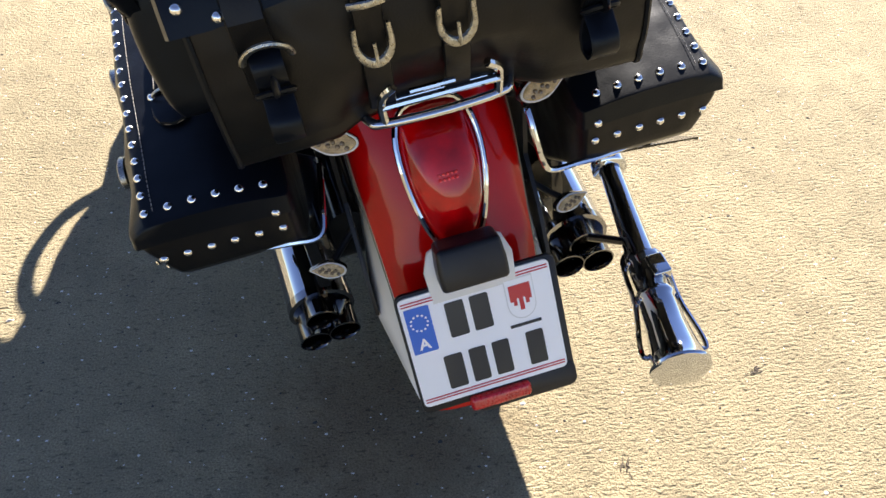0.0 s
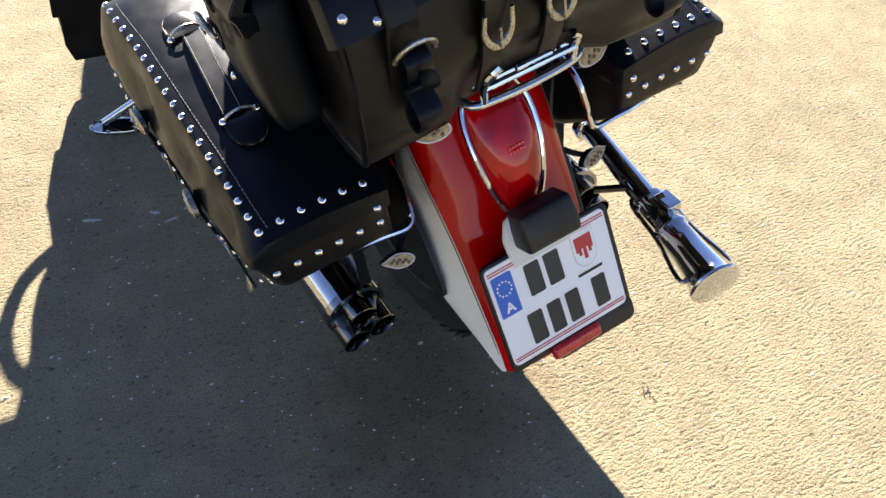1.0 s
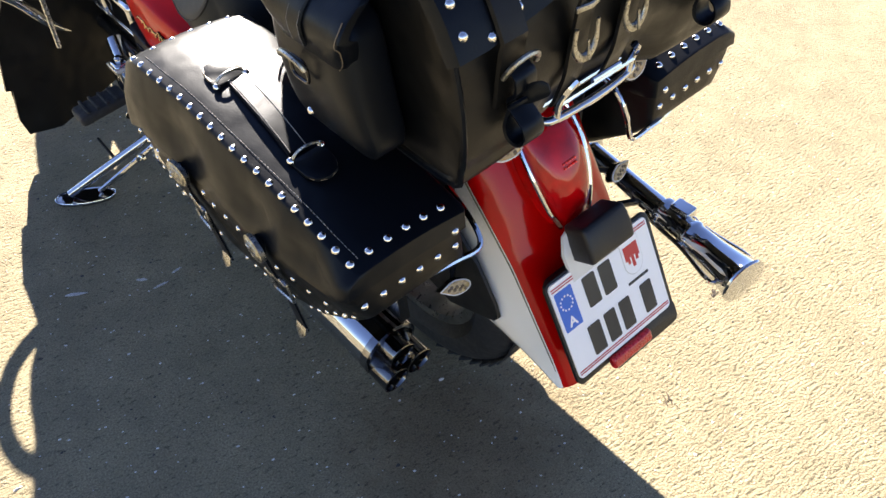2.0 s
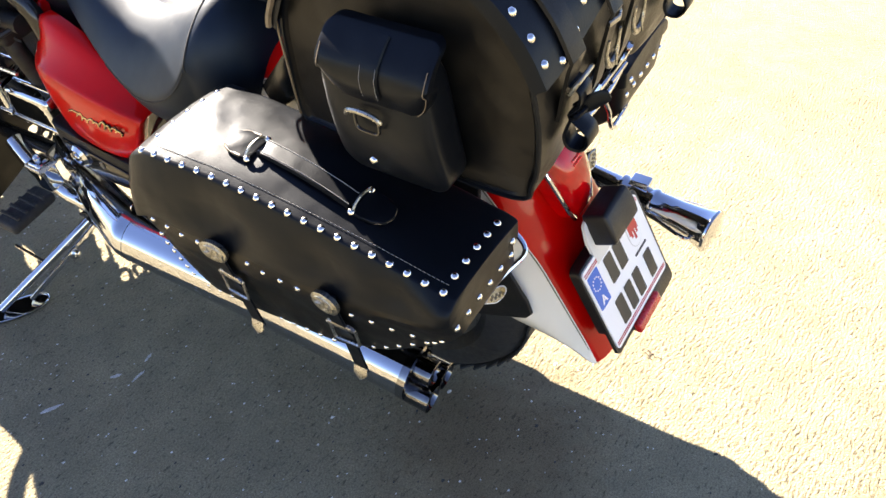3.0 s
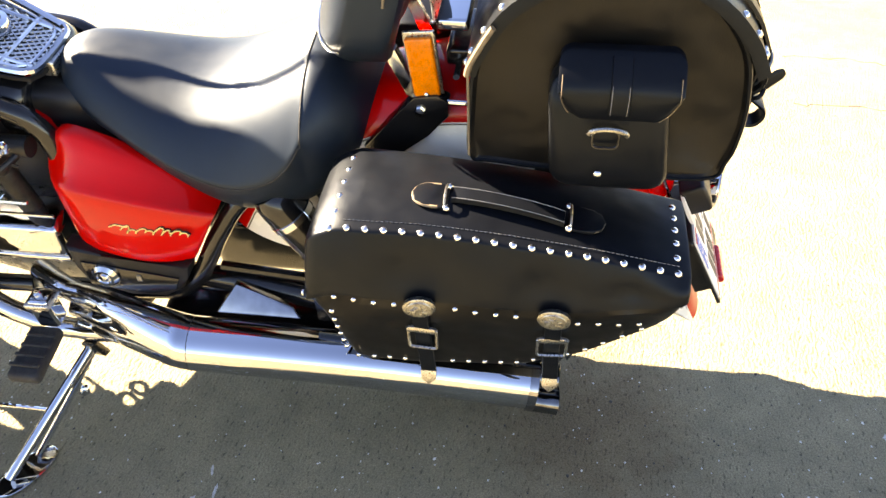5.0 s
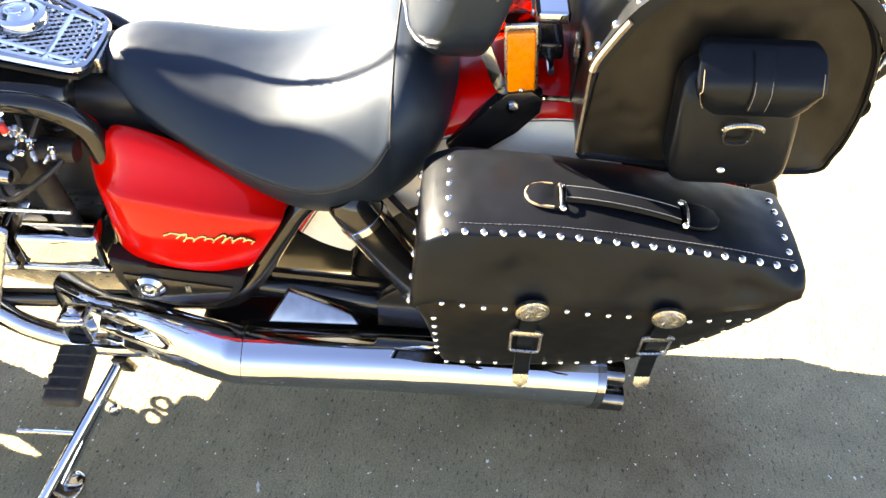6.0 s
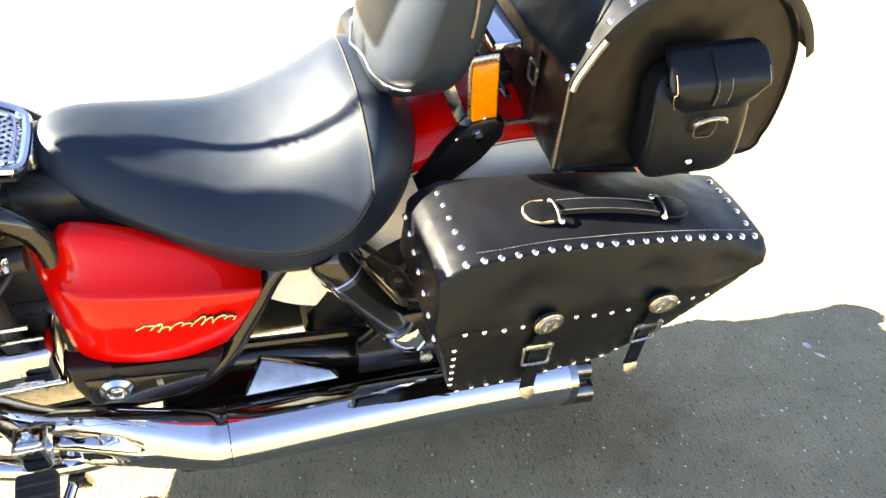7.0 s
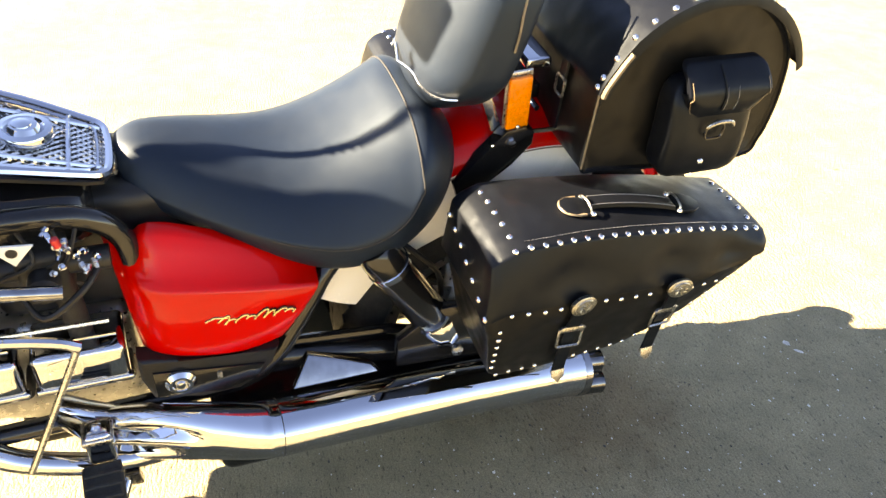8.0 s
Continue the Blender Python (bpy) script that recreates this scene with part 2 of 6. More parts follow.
def tube(points, radius, n=10, closed=False, flat=1.0, up=None):
    """A tube along the points; radius one value or one per point; flat squashes it along up."""
    p = [Vector(q) for q in points]
    k = len(p)
    tang = [((p[(i + 1) % k] - p[i - 1]) if closed else (p[min(i + 1, k - 1)] - p[max(i - 1, 0)])).normalized() for i in range(k)]
    u = Vector(up) if up else (V(0, 0, 1) if abs(tang[0].z) < 0.9 else V(1, 0, 0))
    rings = []
    for i in range(k):
        side = tang[i].cross(u)
        side = side.normalized() if side.length > 1e-5 else tang[i].orthogonal().normalized()
        nu = side.cross(tang[i]).normalized()
        if not up:
            u = nu
        r = radius[i] if isinstance(radius, (list, tuple)) else radius
        rings.append([p[i] + side * (r * math.cos(2 * math.pi * j / n)) + nu * (r * flat * math.sin(2 * math.pi * j / n)) for j in range(n)])
    return loft(rings, caps=not closed, loop=closed)


def lathe(profile, origin, axis, n=24, caps=True):
    """Turned about an axis from the origin; profile of (along, radius)."""
    a = Vector(axis).normalized()
    u = a.orthogonal().normalized()
    w = a.cross(u)
    o = Vector(origin)
    return loft([[o + a * d + (u * math.cos(2 * math.pi * j / n) + w * math.sin(2 * math.pi * j / n)) * max(r, 1e-4) for j in range(n)] for d, r in profile], caps=caps)


def softbox(size, r, n=(4, 4, 4), center=(0, 0, 0), warp=None):
    """A box with rounded edges and subdivided faces; warp bends each point."""
    h = [s / 2 for s in size]
    r = min(r, *[x * 0.98 for x in h])
    axes = []
    for k in range(3):
        inner = h[k] - r
        e = [-h[k] + r * f for f in (0.0, 0.3, 0.7)]
        mid_ = [-inner + 2 * inner * i / n[k] for i in range(n[k] + 1)]
        axes.append(e + mid_ + [-x for x in e[::-1]])
    bm = bmesh.new()
    seen = {}

    def vert(p):
        key = tuple(round(c, 6) for c in p)
        if key not in seen:
            q = Vector([min(max(c, -(h[i] - r)), h[i] - r) for i, c in enumerate(p)])
            d = Vector(p) - q
            w = q + d.normalized() * r if d.length > 1e-9 else Vector(p)
            w = w + Vector(center)
            seen[key] = bm.verts.new(warp(w) if warp else w)
        return seen[key]
    for k in range(3):
        a, b = (k + 1) % 3, (k + 2) % 3
        for s in (-1, 1):
            for i in range(len(axes[a]) - 1):
                for j in range(len(axes[b]) - 1):
                    quad = []
                    for di, dj in ((0, 0), (1, 0), (1, 1), (0, 1)):
                        p = [0, 0, 0]
                        p[k], p[a], p[b] = s * h[k], axes[a][i + di], axes[b][j + dj]
                        quad.append(vert(p))
                    if len(set(quad)) == 4:
                        bm.faces.new(quad)
    return bm


def slab(poly, thick, bevel=0.0, at=None, segments=2):
    """A plate: 2D outline, thickness along its normal, then carried by the function or matrix at."""
    bm = bmesh.new()
    lo = [bm.verts.new((p[0], p[1], 0)) for p in poly]
    hi = [bm.verts.new((p[0], p[1], thick)) for p in poly]
    bm.faces.new(lo[::-1])
    top = bm.faces.new(hi)
    for i in range(len(poly)):
        j = (i + 1) % len(poly)
        bm.faces.new((lo[i], lo[j], hi[j], hi[i]))
    if bevel:
        bmesh.ops.bevel(bm, geom=list(top.edges), offset=bevel, segments=segments, affect="EDGES", profile=0.5)
    if at is not None:
        if isinstance(at, Matrix):
            bm.transform(at)
        else:
            for v in bm.verts:
                v.co = at(v.co)
    return bm


def rounded(w, h, r, n=4, cx=0.0, cy=0.0):
    """Outline of a rounded rectangle."""
    out = []
    for k, (sx, sy) in enumerate(((1, 1), (-1, 1), (-1, -1), (1, -1))):
        for i in range(n + 1):
            a = math.pi / 2 * (k + i / n)
            out.append((cx + sx * (w / 2 - r) + r * math.cos(a), cy + sy * (h / 2 - r) + r * math.sin(a)))
    return out


def frame_at(p, normal, up=(0, 0, 1)):
    """Pose at p with z along the normal and y as near to up as can be."""
    z = Vector(normal).normalized()
    x = Vector(up).cross(z)
    x = x.normalized() if x.length > 1e-5 else z.orthogonal().normalized()
    y = z.cross(x)
    m = Matrix((x, y, z)).transposed().to_4x4()
    m.translation = Vector(p)
    return m


def side_plane(x, s=-1):
    """Pose of a plate drawn in (y, z) at x, its thickness going outwards (s = -1: the left side)."""
    m = Matrix(((0, 0, s, x), (1, 0, 0, 0), (0, 1, 0, 0), (0, 0, 0, 1)))
    return m


def dome(r, h, n=12, rings=3):
    prof = [(0.0, r)] + [(h * math.sin(math.pi / 2 * i / rings), r * math.cos(math.pi / 2 * i / rings)) for i in range(1, rings + 1)]
    return lathe(prof, (0, 0, 0), (0, 0, 1), n)


def lerp(table, x):
    """Value at x of a table of (x, value), smooth between."""
    if x <= table[0][0]:
        return table[0][1]
    for (a, fa), (b, fb) in zip(table, table[1:]):
        if x <= b:
            t = (x - a) / (b - a)
            return fa + (fb - fa) * t
    return table[-1][1]


STUD = finish(dome(0.0058, 0.0040, 10, 3), NICKEL, "stud")
BIG_STUD = finish(dome(0.0085, 0.004, 14, 3), NICKEL, "stud")
SMALL_STUD = finish(dome(0.0044, 0.0030, 10, 3), NICKEL, "stud")


# ---- ground ----
def make_ground():
    bm = bmesh.new()
    xs = [-80, -20, -6, -3, 0, 3, 6, 20, 80]
    g = [[bm.verts.new((x, y, 0)) for x in xs] for y in xs]
    for i in range(len(xs) - 1):
        for j in range(len(xs) - 1):
            bm.faces.new((g[i][j], g[i][j + 1], g[i + 1][j + 1], g[i + 1][j]))
    tagged(new("ground", finish(bm, ASPHALT, "ground")), "pale worn asphalt yard with fine stone chips", "ground", kind="structure")


make_ground()


def mirrored(bm, s):
    """Built for the left side; s = +1 carries it to the right."""
    if s > 0:
        bmesh.ops.scale(bm, vec=(-1, 1, 1), verts=bm.verts)
    return bm


# ---- saddlebags ----
BAG_BOTTOM = [(0.06, 0.672), (0.098, 0.634), (0.217, 0.540), (0.30, 0.506), (0.47, 0.500), (0.64, 0.502)]
BAG_FRONT = [(0.0, 0.577), (0.45, 0.603), (0.65, 0.622), (1.0, 0.612)]
BAG_OUT = [(0.0, 0.374), (0.3, 0.392), (0.62, 0.408), (0.85, 0.398), (1.0, 0.380)]


def bag_point(fx, fy, fz, out=0.0):
    """A point of the left bag: fx from the inner to the outer side, fy rear to front, fz bottom to top."""
    y = 0.072 - out + (lerp(BAG_FRONT, fz) - 0.072 + 2 * out) * fy
    k = min(max(fx, 0), 1)
    top = 0.741 + 0.132 * y + 0.013 * math.sin(math.pi * min(max(fy, 0), 1)) - 0.008 * (1 - k) ** 2 + 0.004 * math.sin(math.pi * k) + 0.009 * math.sin(math.pi * min(max(fy, 0), 1)) * math.sin(math.pi * k) ** 0.6
    top -= 0.030 * (max(0.0, fy - 0.90) / 0.10) ** 1.7
    low = lerp(BAG_BOTTOM, y)
    xo = lerp(BAG_OUT, fz) - 0.022 * (1 - fy) + out
    n = noise.noise(V(fx * 2.5, fy * 5, fz * 3)) * 0.004 + noise.noise(V(3.0, fy * 8, fz * 5)) * 0.005 * math.sin(math.pi * min(max(fz, 0), 1))
    for c, w in ((0.70, 0.10), (0.36, 0.07), (0.15, 0.06)):      # soft dents above the straps
        n -= 0.019 * math.exp(-((fy - c) / w) ** 2 - ((fz - 0.80) / 0.11) ** 2)
    return V(-(0.19 + (xo - 0.19) * fx + n * fx), y, low + (top + out - low) * fz)


def bag_side(y, z, lift=0.0):
    """The outer face of the left bag at (y, z), and its normal."""
    def at(yy, zz):
        top = 0.749 + 0.132 * yy
        low = lerp(BAG_BOTTOM, yy)
        fz = (zz - low) / (top - low)
        fy = (yy - 0.072) / (lerp(BAG_FRONT, fz) - 0.072)
        p = bag_point(1, min(max(fy, 0), 1), fz)
        return V(p.x, yy, zz)
    p = at(y, z)
    n = (at(y + 0.01, z) - at(y - 0.01, z)).cross(at(y, z + 0.01) - at(y, z - 0.01)).normalized()
    if n.x > 0:
        n = -n
    return p + n * lift, n


def flip(p, s):
    return V(-p.x, p.y, p.z) if s > 0 else p


def stud_row(parent, spots, s, me):
    for p, n in spots:
        place("stud", me, parent, frame_at(flip(p, s), flip(n, s)))


def strap_along(points, normals, width, thick):
    """A flat strap through the points, lying on the normals."""
    rings = []
    for i, p in enumerate(points):
        t = (points[min(i + 1, len(points) - 1)] - points[max(i - 1, 0)]).normalized()
        n = normals[i].normalized()
        w = t.cross(n).normalized() * width / 2
        rings.append([p - w, p - w * 0.9 + n * thick, p + w * 0.9 + n * thick, p + w, p + w * 0.9 - n * 0.001, p - w * 0.9 - n * 0.001])
    return loft(rings)


def saddlebag(s):
    bag = thing("saddlebag", (0.29 * s, 0.33, 0.50), "studded black leather saddlebag with silver conchos, strapped beside the rear wheel", "saddlebag", "saddlebags on the motorcycle")

    def body_warp(p):
        return bag_point(p.x + 0.5, p.y + 0.5, p.z + 0.5)
    part("bag_body", mirrored(softbox((1, 1, 1), 0.075, (6, 14, 8), warp=body_warp), s), LEATHER_MATT, bag)

    def lid_warp(p):
        return bag_point(p.x + 0.5, p.y + 0.5, 0.645 + (p.z + 0.5) * 0.365, 0.0045)
    lid = part("lid", mirrored(softbox((1, 1, 1), 0.036, (6, 18, 5), warp=lid_warp), s), LEATHER, bag)
    # studs round the lid's top
    up = V(-0.25, -0.12, 1)
    n_long = 20
    stud_row(lid, [(bag_point(0.965, 0.035 + 0.895 * i / (n_long - 1), 1.0, 0.0045) + V(0, 0, 0.001), up) for i in range(n_long)], s, STUD)
    stud_row(lid, [(bag_point(0.80 - 0.16 * i, 0.035, 1.0, 0.0045) + V(0, 0, 0.0005), V(0, -0.35, 1)) for i in range(5)], s, STUD)
    stud_row(lid, [(bag_point(0.80 - 0.16 * i, 0.925, 1.0, 0.0045) + V(0, 0, 0.0005), V(0, 0.15, 1)) for i in range(5)], s, STUD)
    # front edge of the lid, falling to the flap's corner
    stud_row(lid, [(bag_point(0.97 - 0.15 * k, 1.0, 0.70 + 0.035 * k, 0.006), V(-0.15, 1, 0.1)) for k in range(7)], s, STUD)
    # stitching inside the stud row
    line = [bag_point(0.90, 0.03 + 0.87 * i / 24, 1.0, 0.0045) + V(0, 0, 0.0036) for i in range(25)]
    stitches = bmesh.new()
    for a, b in zip(line, line[1:]):
        for k in range(3):
            p, q = a.lerp(b, (k + 0.1) / 3), a.lerp(b, (k + 0.75) / 3)
            join(stitches, tube([p, q], 0.0006, 4))
    part("stitching", mirrored(stitches, s), THREAD, lid, "pale stitched seam")
    # rows on the outer side
    rows = []
    for i in range(17):
        y = 0.10 + 0.48 * i / 16
        if min(abs(y - 0.452), abs(y - 0.254)) > 0.03:
            rows.append(bag_side(y, 0.660 + 0.085 * y, 0.006))
    stud_row(lid, rows, s, SMALL_STUD)
    low = []
    for i in range(19):
        y = 0.095 + 0.475 * i / 18
        if min(abs(y - 0.452), abs(y - 0.254)) > 0.02:
            low.append(bag_side(y, lerp(BAG_BOTTOM, y) + 0.022, 0.001))
    for i in range(6):
        low.append(bag_side(0.585 + 0.006 * i / 5, 0.555 + 0.022 * i, 0.001))
    stud_row(bag, low, s, SMALL_STUD)
    # the studded panel of the rear end
    rear = [(bag_point(f, 0.0, 0.38, 0.0005), V(0, -1, -0.1)) for f in (0.12, 0.28, 0.44, 0.60, 0.76, 0.92)]
    rear.append((bag_point(0.12, 0.0, 0.70, 0.005), V(0, -1, 0)))
    stud_row(bag, rear, s, STUD)
    # straps with concho, buckle and silver tip
    for y in (0.452, 0.254):
        zs = [0.700 - 0.02 * i for i in range(6)]
        pts, nor = zip(*[bag_side(y, z + 0.05 * (y - 0.25), 0.007) for z in zs])
        pts, nor = list(pts), list(nor)
        z_end = 0.485 + 0.05 * (y - 0.25)
        while pts[-1].z > z_end + 0.02:
            pts.append(pts[-1] + V(0.0015, -0.0005, -0.02))
            nor.append(V(-1, 0, 0))
        strap = part("strap", mirrored(strap_along(pts, nor, 0.026, 0.003), s), LEATHER, bag)
        c, n = bag_side(y, 0.695 + 0.06 * (y - 0.25), 0.008)
        m = frame_at(c + V(-0.008, 0, -0.004), V(-1, n.y, 0.0)) @ Matrix.Diagonal((1.0, 0.84, 1.0, 1.0))
        disc = lathe([(-0.004, 0.0235), (0.003, 0.0245), (0.0045, 0.022), (0.0045, 0.0195), (0.006, 0.018), (0.0065, 0.007), (0.0066, 0.0)], (0, 0, 0), (0, 0, 1), 24)
        for k in range(7):
            a = 2 * math.pi * k / 7
            join(disc, tube([(0.006 * math.cos(a), 0.006 * math.sin(a), 0.0065), (0.013 * math.cos(a + 0.4), 0.012 * math.sin(a + 0.4), 0.0065)], 0.0012, 5))
        disc.transform(m)
        part("concho", mirrored(disc, s), OLD_SILVER, strap, "round silver concho with raised ornament")
        c, n = bag_side(y, 0.606 + 0.06 * (y - 0.25), 0.011)
        m = frame_at(c, n + V(0, 0, 0.2))
        b = tube([Vector((p[0], p[1], 0)) for p in rounded(0.044, 0.044, 0.004, 2)], 0.0026, 6, closed=True)
        top = slab([(-0.022, 0.018), (0.022, 0.018), (0.025, 0.025), (0.018, 0.030), (-0.018, 0.030), (-0.025, 0.025)], 0.005, 0.0015)
        join(b, top)
        b.transform(m)
        part("buckle", mirrored(b, s), BRIGHT_SILVER, strap, "silver buckle")
        e = pts[-1]
        tip = slab([(-0.013, 0.012), (0.013, 0.012), (0.0125, -0.004), (0.0, -0.016), (-0.0125, -0.004)], 0.0035, 0.001)
        tip.transform(frame_at(e + V(-0.005, 0, -0.004), (-1, 0, 0.35)))
        part("strap_tip", mirrored(tip, s), BRIGHT_SILVER, strap, "pointed silver strap tip")
    # carrying handle on the lid
    top_z = lambda y: bag_point(0.62, (y - 0.072) / 0.54, 1.0, 0.0045).z
    x = -0.304
    ys = [0.412 - 0.162 * i / 10 for i in range(11)]
    pts = [V(x - 0.006 * (i - 5) / 5, y, top_z(y) + 0.005 + 0.004 * math.sin(math.pi * i / 10) ** 0.7) for i, y in enumerate(ys)]
    handle = part("handle", mirrored(strap_along(pts, [V(0, 0, 1)] * 11, 0.030, 0.006), s), LEATHER, bag)
    for i in (-1, 1):
        seam = tube([p + V(0.0115 * i, 0, 0.0066) for p in pts], 0.0007, 4)
        part("stitching", mirrored(seam, s), THREAD, handle, "pale stitched seam")
    for y, d in ((0.418, 1), (0.244, -1)):
        pad = [(0.0, -0.021), (0.012, -0.022), (0.030, -0.021), (0.043, -0.014), (0.048, 0.0), (0.043, 0.014), (0.030, 0.021), (0.012, 0.022), (0.0, 0.021)]
        tab = slab([(q[1] * 1.12, d * q[0] * 1.1) for q in pad], 0.005, 0.0015)
        tab.transform(Matrix.Translation((x, y, top_z(y) + 0.002)) @ pose(0, 0, 0, 7.5, 0, 0))
        tab_ob = part("handle_tab", mirrored(tab, s), LEATHER, bag)
        rim = tube(curve([(x + q[1] * 1.06, y + d * q[0] * 1.06, top_z(y + d * q[0]) + 0.0065) for q in pad[1:-1]], 3), 0.0024 if d > 0 else 0.0009, 6)
        part("edge_binding", mirrored(rim, s), PIPING, tab_ob, "worn tan edge")
        ring = tube([V(x + 0.021 * math.cos(a), y + 0.003 * d, top_z(y) + 0.008 + 0.010 * math.sin(a)) for a in [2 * math.pi * k / 16 for k in range(16)]], 0.0020, 6, closed=True)
        part("handle_ring", mirrored(ring, s), OLD_SILVER, bag, "dull silver handle ring")
        for q in (-0.023, 0.023):
            bead = dome(0.0055, 0.005, 10)
            bead.transform(Matrix.Translation((x + q, y, top_z(y) + 0.006)))
            part("rivet", mirrored(bead, s), NICKEL, bag)
    if s > 0:      # this one is strapped a little closer in
        bag.matrix_world = BIKE @ Matrix.Translation(Vector(bag["base"]) + V(-0.018, 0, 0))
    return bag


for s in (-1, 1):
    saddlebag(s)


# ---- tail bag ----
TAIL = [(0.393, 0.845), (0.393, 0.925), (0.384, 1.005), (0.347, 1.074), (0.290, 1.117), (0.225, 1.138), (0.150, 1.134), (0.085, 1.095), (0.040, 1.035),
        (0.024, 0.965), (0.022, 0.905), (0.030, 0.858), (0.058, 0.824), (0.240, 0.826), (0.360, 0.836)]


def tail_bag():
    bag = thing("tail_bag", (0, 0.2, 0.82), "round-topped black leather travel bag with silver buckles on the rack", "travel bag")
    prof = curve([V(0, y, z) for y, z in TAIL], 5, closed=True)
    mid = V(0, 0.205, 0.965)
    rings = []
    for x, k in ((-0.222, 0.965), (-0.2255, 0.985), (-0.2255, 1.0), (-0.218, 1.008), (-0.16, 1.004), (-0.115, 1.002), (-0.09, 1.0), (-0.05, 1.0), (0, 1.0), (0.05, 1.0), (0.09, 1.0), (0.115, 1.002), (0.16, 1.004), (0.218, 1.008), (0.2255, 1.0), (0.2255, 0.985), (0.222, 0.965)):
        ring = [V(x, *(mid + (p - mid) * k)[1:]) for p in prof]
        for p in ring:      # the rack presses the foot of the rear face in
            p.y += 0.030 * max(0.0, 1 - (x / 0.118) ** 4) * max(0.0, min(1.0, (0.925 - p.z) / 0.06)) * max(0.0, min(1.0, (0.16 - p.y) / 0.06))
        rings.append(ring)
    part("bag_body", loft(rings), LEATHER_MATT, bag)
    for s in (-1, 1):
        rim = tube([V(s * 0.225, *(mid + (p - mid) * 1.003)[1:]) for p in prof], 0.0036, 6, closed=True)
        part("welt", rim, LEATHER, bag)
        front = tube([V(s * 0.2285, 0.396, z) for z in (0.846, 0.90, 0.95, 1.0)], 0.002, 5)
        part("edge_binding", front, PIPING, bag, "worn tan edge binding")
    # lid: a thick flap over the top, falling over the ends
    top = curve([V(0, y, z) for y, z in [(0.400, 0.995), (0.392, 1.020), (0.352, 1.086), (0.293, 1.130), (0.225, 1.151), (0.148, 1.147), (0.080, 1.112), (0.032, 1.062), (0.006, 1.012)]], 4)
    n = len(top)
    bm = bmesh.new()
    outer, inner = [], []
    cols = [-0.241, -0.236, -0.20, -0.12, -0.04, 0.04, 0.12, 0.20, 0.236, 0.241]
    for i, p in enumerate(top):
        t = (top[min(i + 1, n - 1)] - top[max(i - 1, 0)]).normalized()
        nor = V(0, -t.z, t.y)
        if nor.dot(p - mid) < 0:
            nor = -nor
        tail = max(0.0, (i - (n - 7)) / 6)     # the rear edge is cut higher in the middle
        row_o, row_i = [], []
        for x in cols:
            cut = tail * 0.028 * (1 - min(abs(x) / 0.19, 1)) if abs(x) < 0.19 else 0
            drop = -0.012 if abs(x) > 0.2405 else 0.0
            q = p - t * cut + V(x, 0, 0) + nor * drop
            row_o.append(bm.verts.new(q))
            row_i.append(bm.verts.new(q - nor * 0.005))
        outer.append(row_o)
        inner.append(row_i)
    m = len(cols)
    for i in range(n - 1):
        for j in range(m - 1):
            bm.faces.new((outer[i][j], outer[i][j + 1], outer[i + 1][j + 1], outer[i + 1][j]))
            bm.faces.new((inner[i][j], inner[i + 1][j], inner[i + 1][j + 1], inner[i][j + 1]))
        for j in (0, m - 1):
            bm.faces.new((outer[i][j], outer[i + 1][j], inner[i + 1][j], inner[i][j]))
    for i in (0, n - 1):
        for j in range(m - 1):
            bm.faces.new((outer[i][j], outer[i][j + 1], inner[i][j + 1], inner[i][j]))
    lid = part("lid", bm, LEATHER, bag)

    def spot(i, x):
        p = top[i]
        t = (top[min(i + 1, n - 1)] - top[max(i - 1, 0)]).normalized()
        nor = V(0, -t.z, t.y)
        if nor.dot(p - mid) < 0:
            nor = -nor
        return p + V(x, 0, 0), nor
    for s in (-1, 1):
        for i in range(2, n - 1, 2):
            p, nor = spot(i, s * 0.222)
            place("stud", STUD, lid, frame_at(p, nor))
        for x in (0.19, 0.168):
            p, nor = spot(n - 2, s * x)
            place("stud", STUD, lid, frame_at(p, nor))
        for x in (0.112, 0.09):
            p, nor = spot(n - 4, s * x)
            place("stud", STUD, lid, frame_at(p, nor))
        p, nor = spot(n - 3, s * 0.152)
        place("concho", BIG_STUD, lid, frame_at(p, nor), "large domed silver stud")
        place("stud", STUD, lid, frame_at(p + nor * 0.003, nor))
        # edge binding along the lid's end
        part("edge_binding", tube([spot(i, s * 0.2415)[0] - spot(i, 0)[1] * 0.004 for i in range(0, 8)], 0.0045, 6), PIPING, lid, "worn tan edge binding")
    # straps of the rear face
    def rear_strap(x, low, width):
        pts, nor = [], []
        for i in range(n - 9, n):
            p, q = spot(i, x)
            pts.append(p + q * 0.003)
            nor.append(q)
        z = pts[-1].z
        while z > low:
            z -= 0.012
            pts.append(V(x, lerp([(0.83, 0.074), (0.860, 0.040), (0.910, 0.022), (0.965, 0.014), (1.02, 0.004)], z), z))
            nor.append(V(0, -1, -0.05))
        return part("strap", strap_along(pts, nor, width, 0.004), LEATHER_MATT, bag)
    for x in (-0.062, 0.020):
        st = rear_strap(x, 0.868, 0.029)
        u = [V(x + 0.0175 * math.cos(a), 0.0035, 0.962 + 0.024 * math.sin(a)) for a in [math.pi + math.pi * k / 14 for k in range(15)]]
        u = [V(x - 0.0165, 0.002, 0.980)] + u + [V(x + 0.0165, 0.002, 0.980)]
        bk = tube(u, [0.0028] + [0.0032 + 0.0024 * math.sin(math.pi * k / 14) for k in range(15)] + [0.0028], 8, flat=0.7, up=(0, -1, 0.05))
        join(bk, tube([(x, 0.0, 0.962), (x, -0.003, 0.938)], 0.0018, 6))
        part("buckle", bk, OLD_SILVER, st, "engraved silver horseshoe buckle")
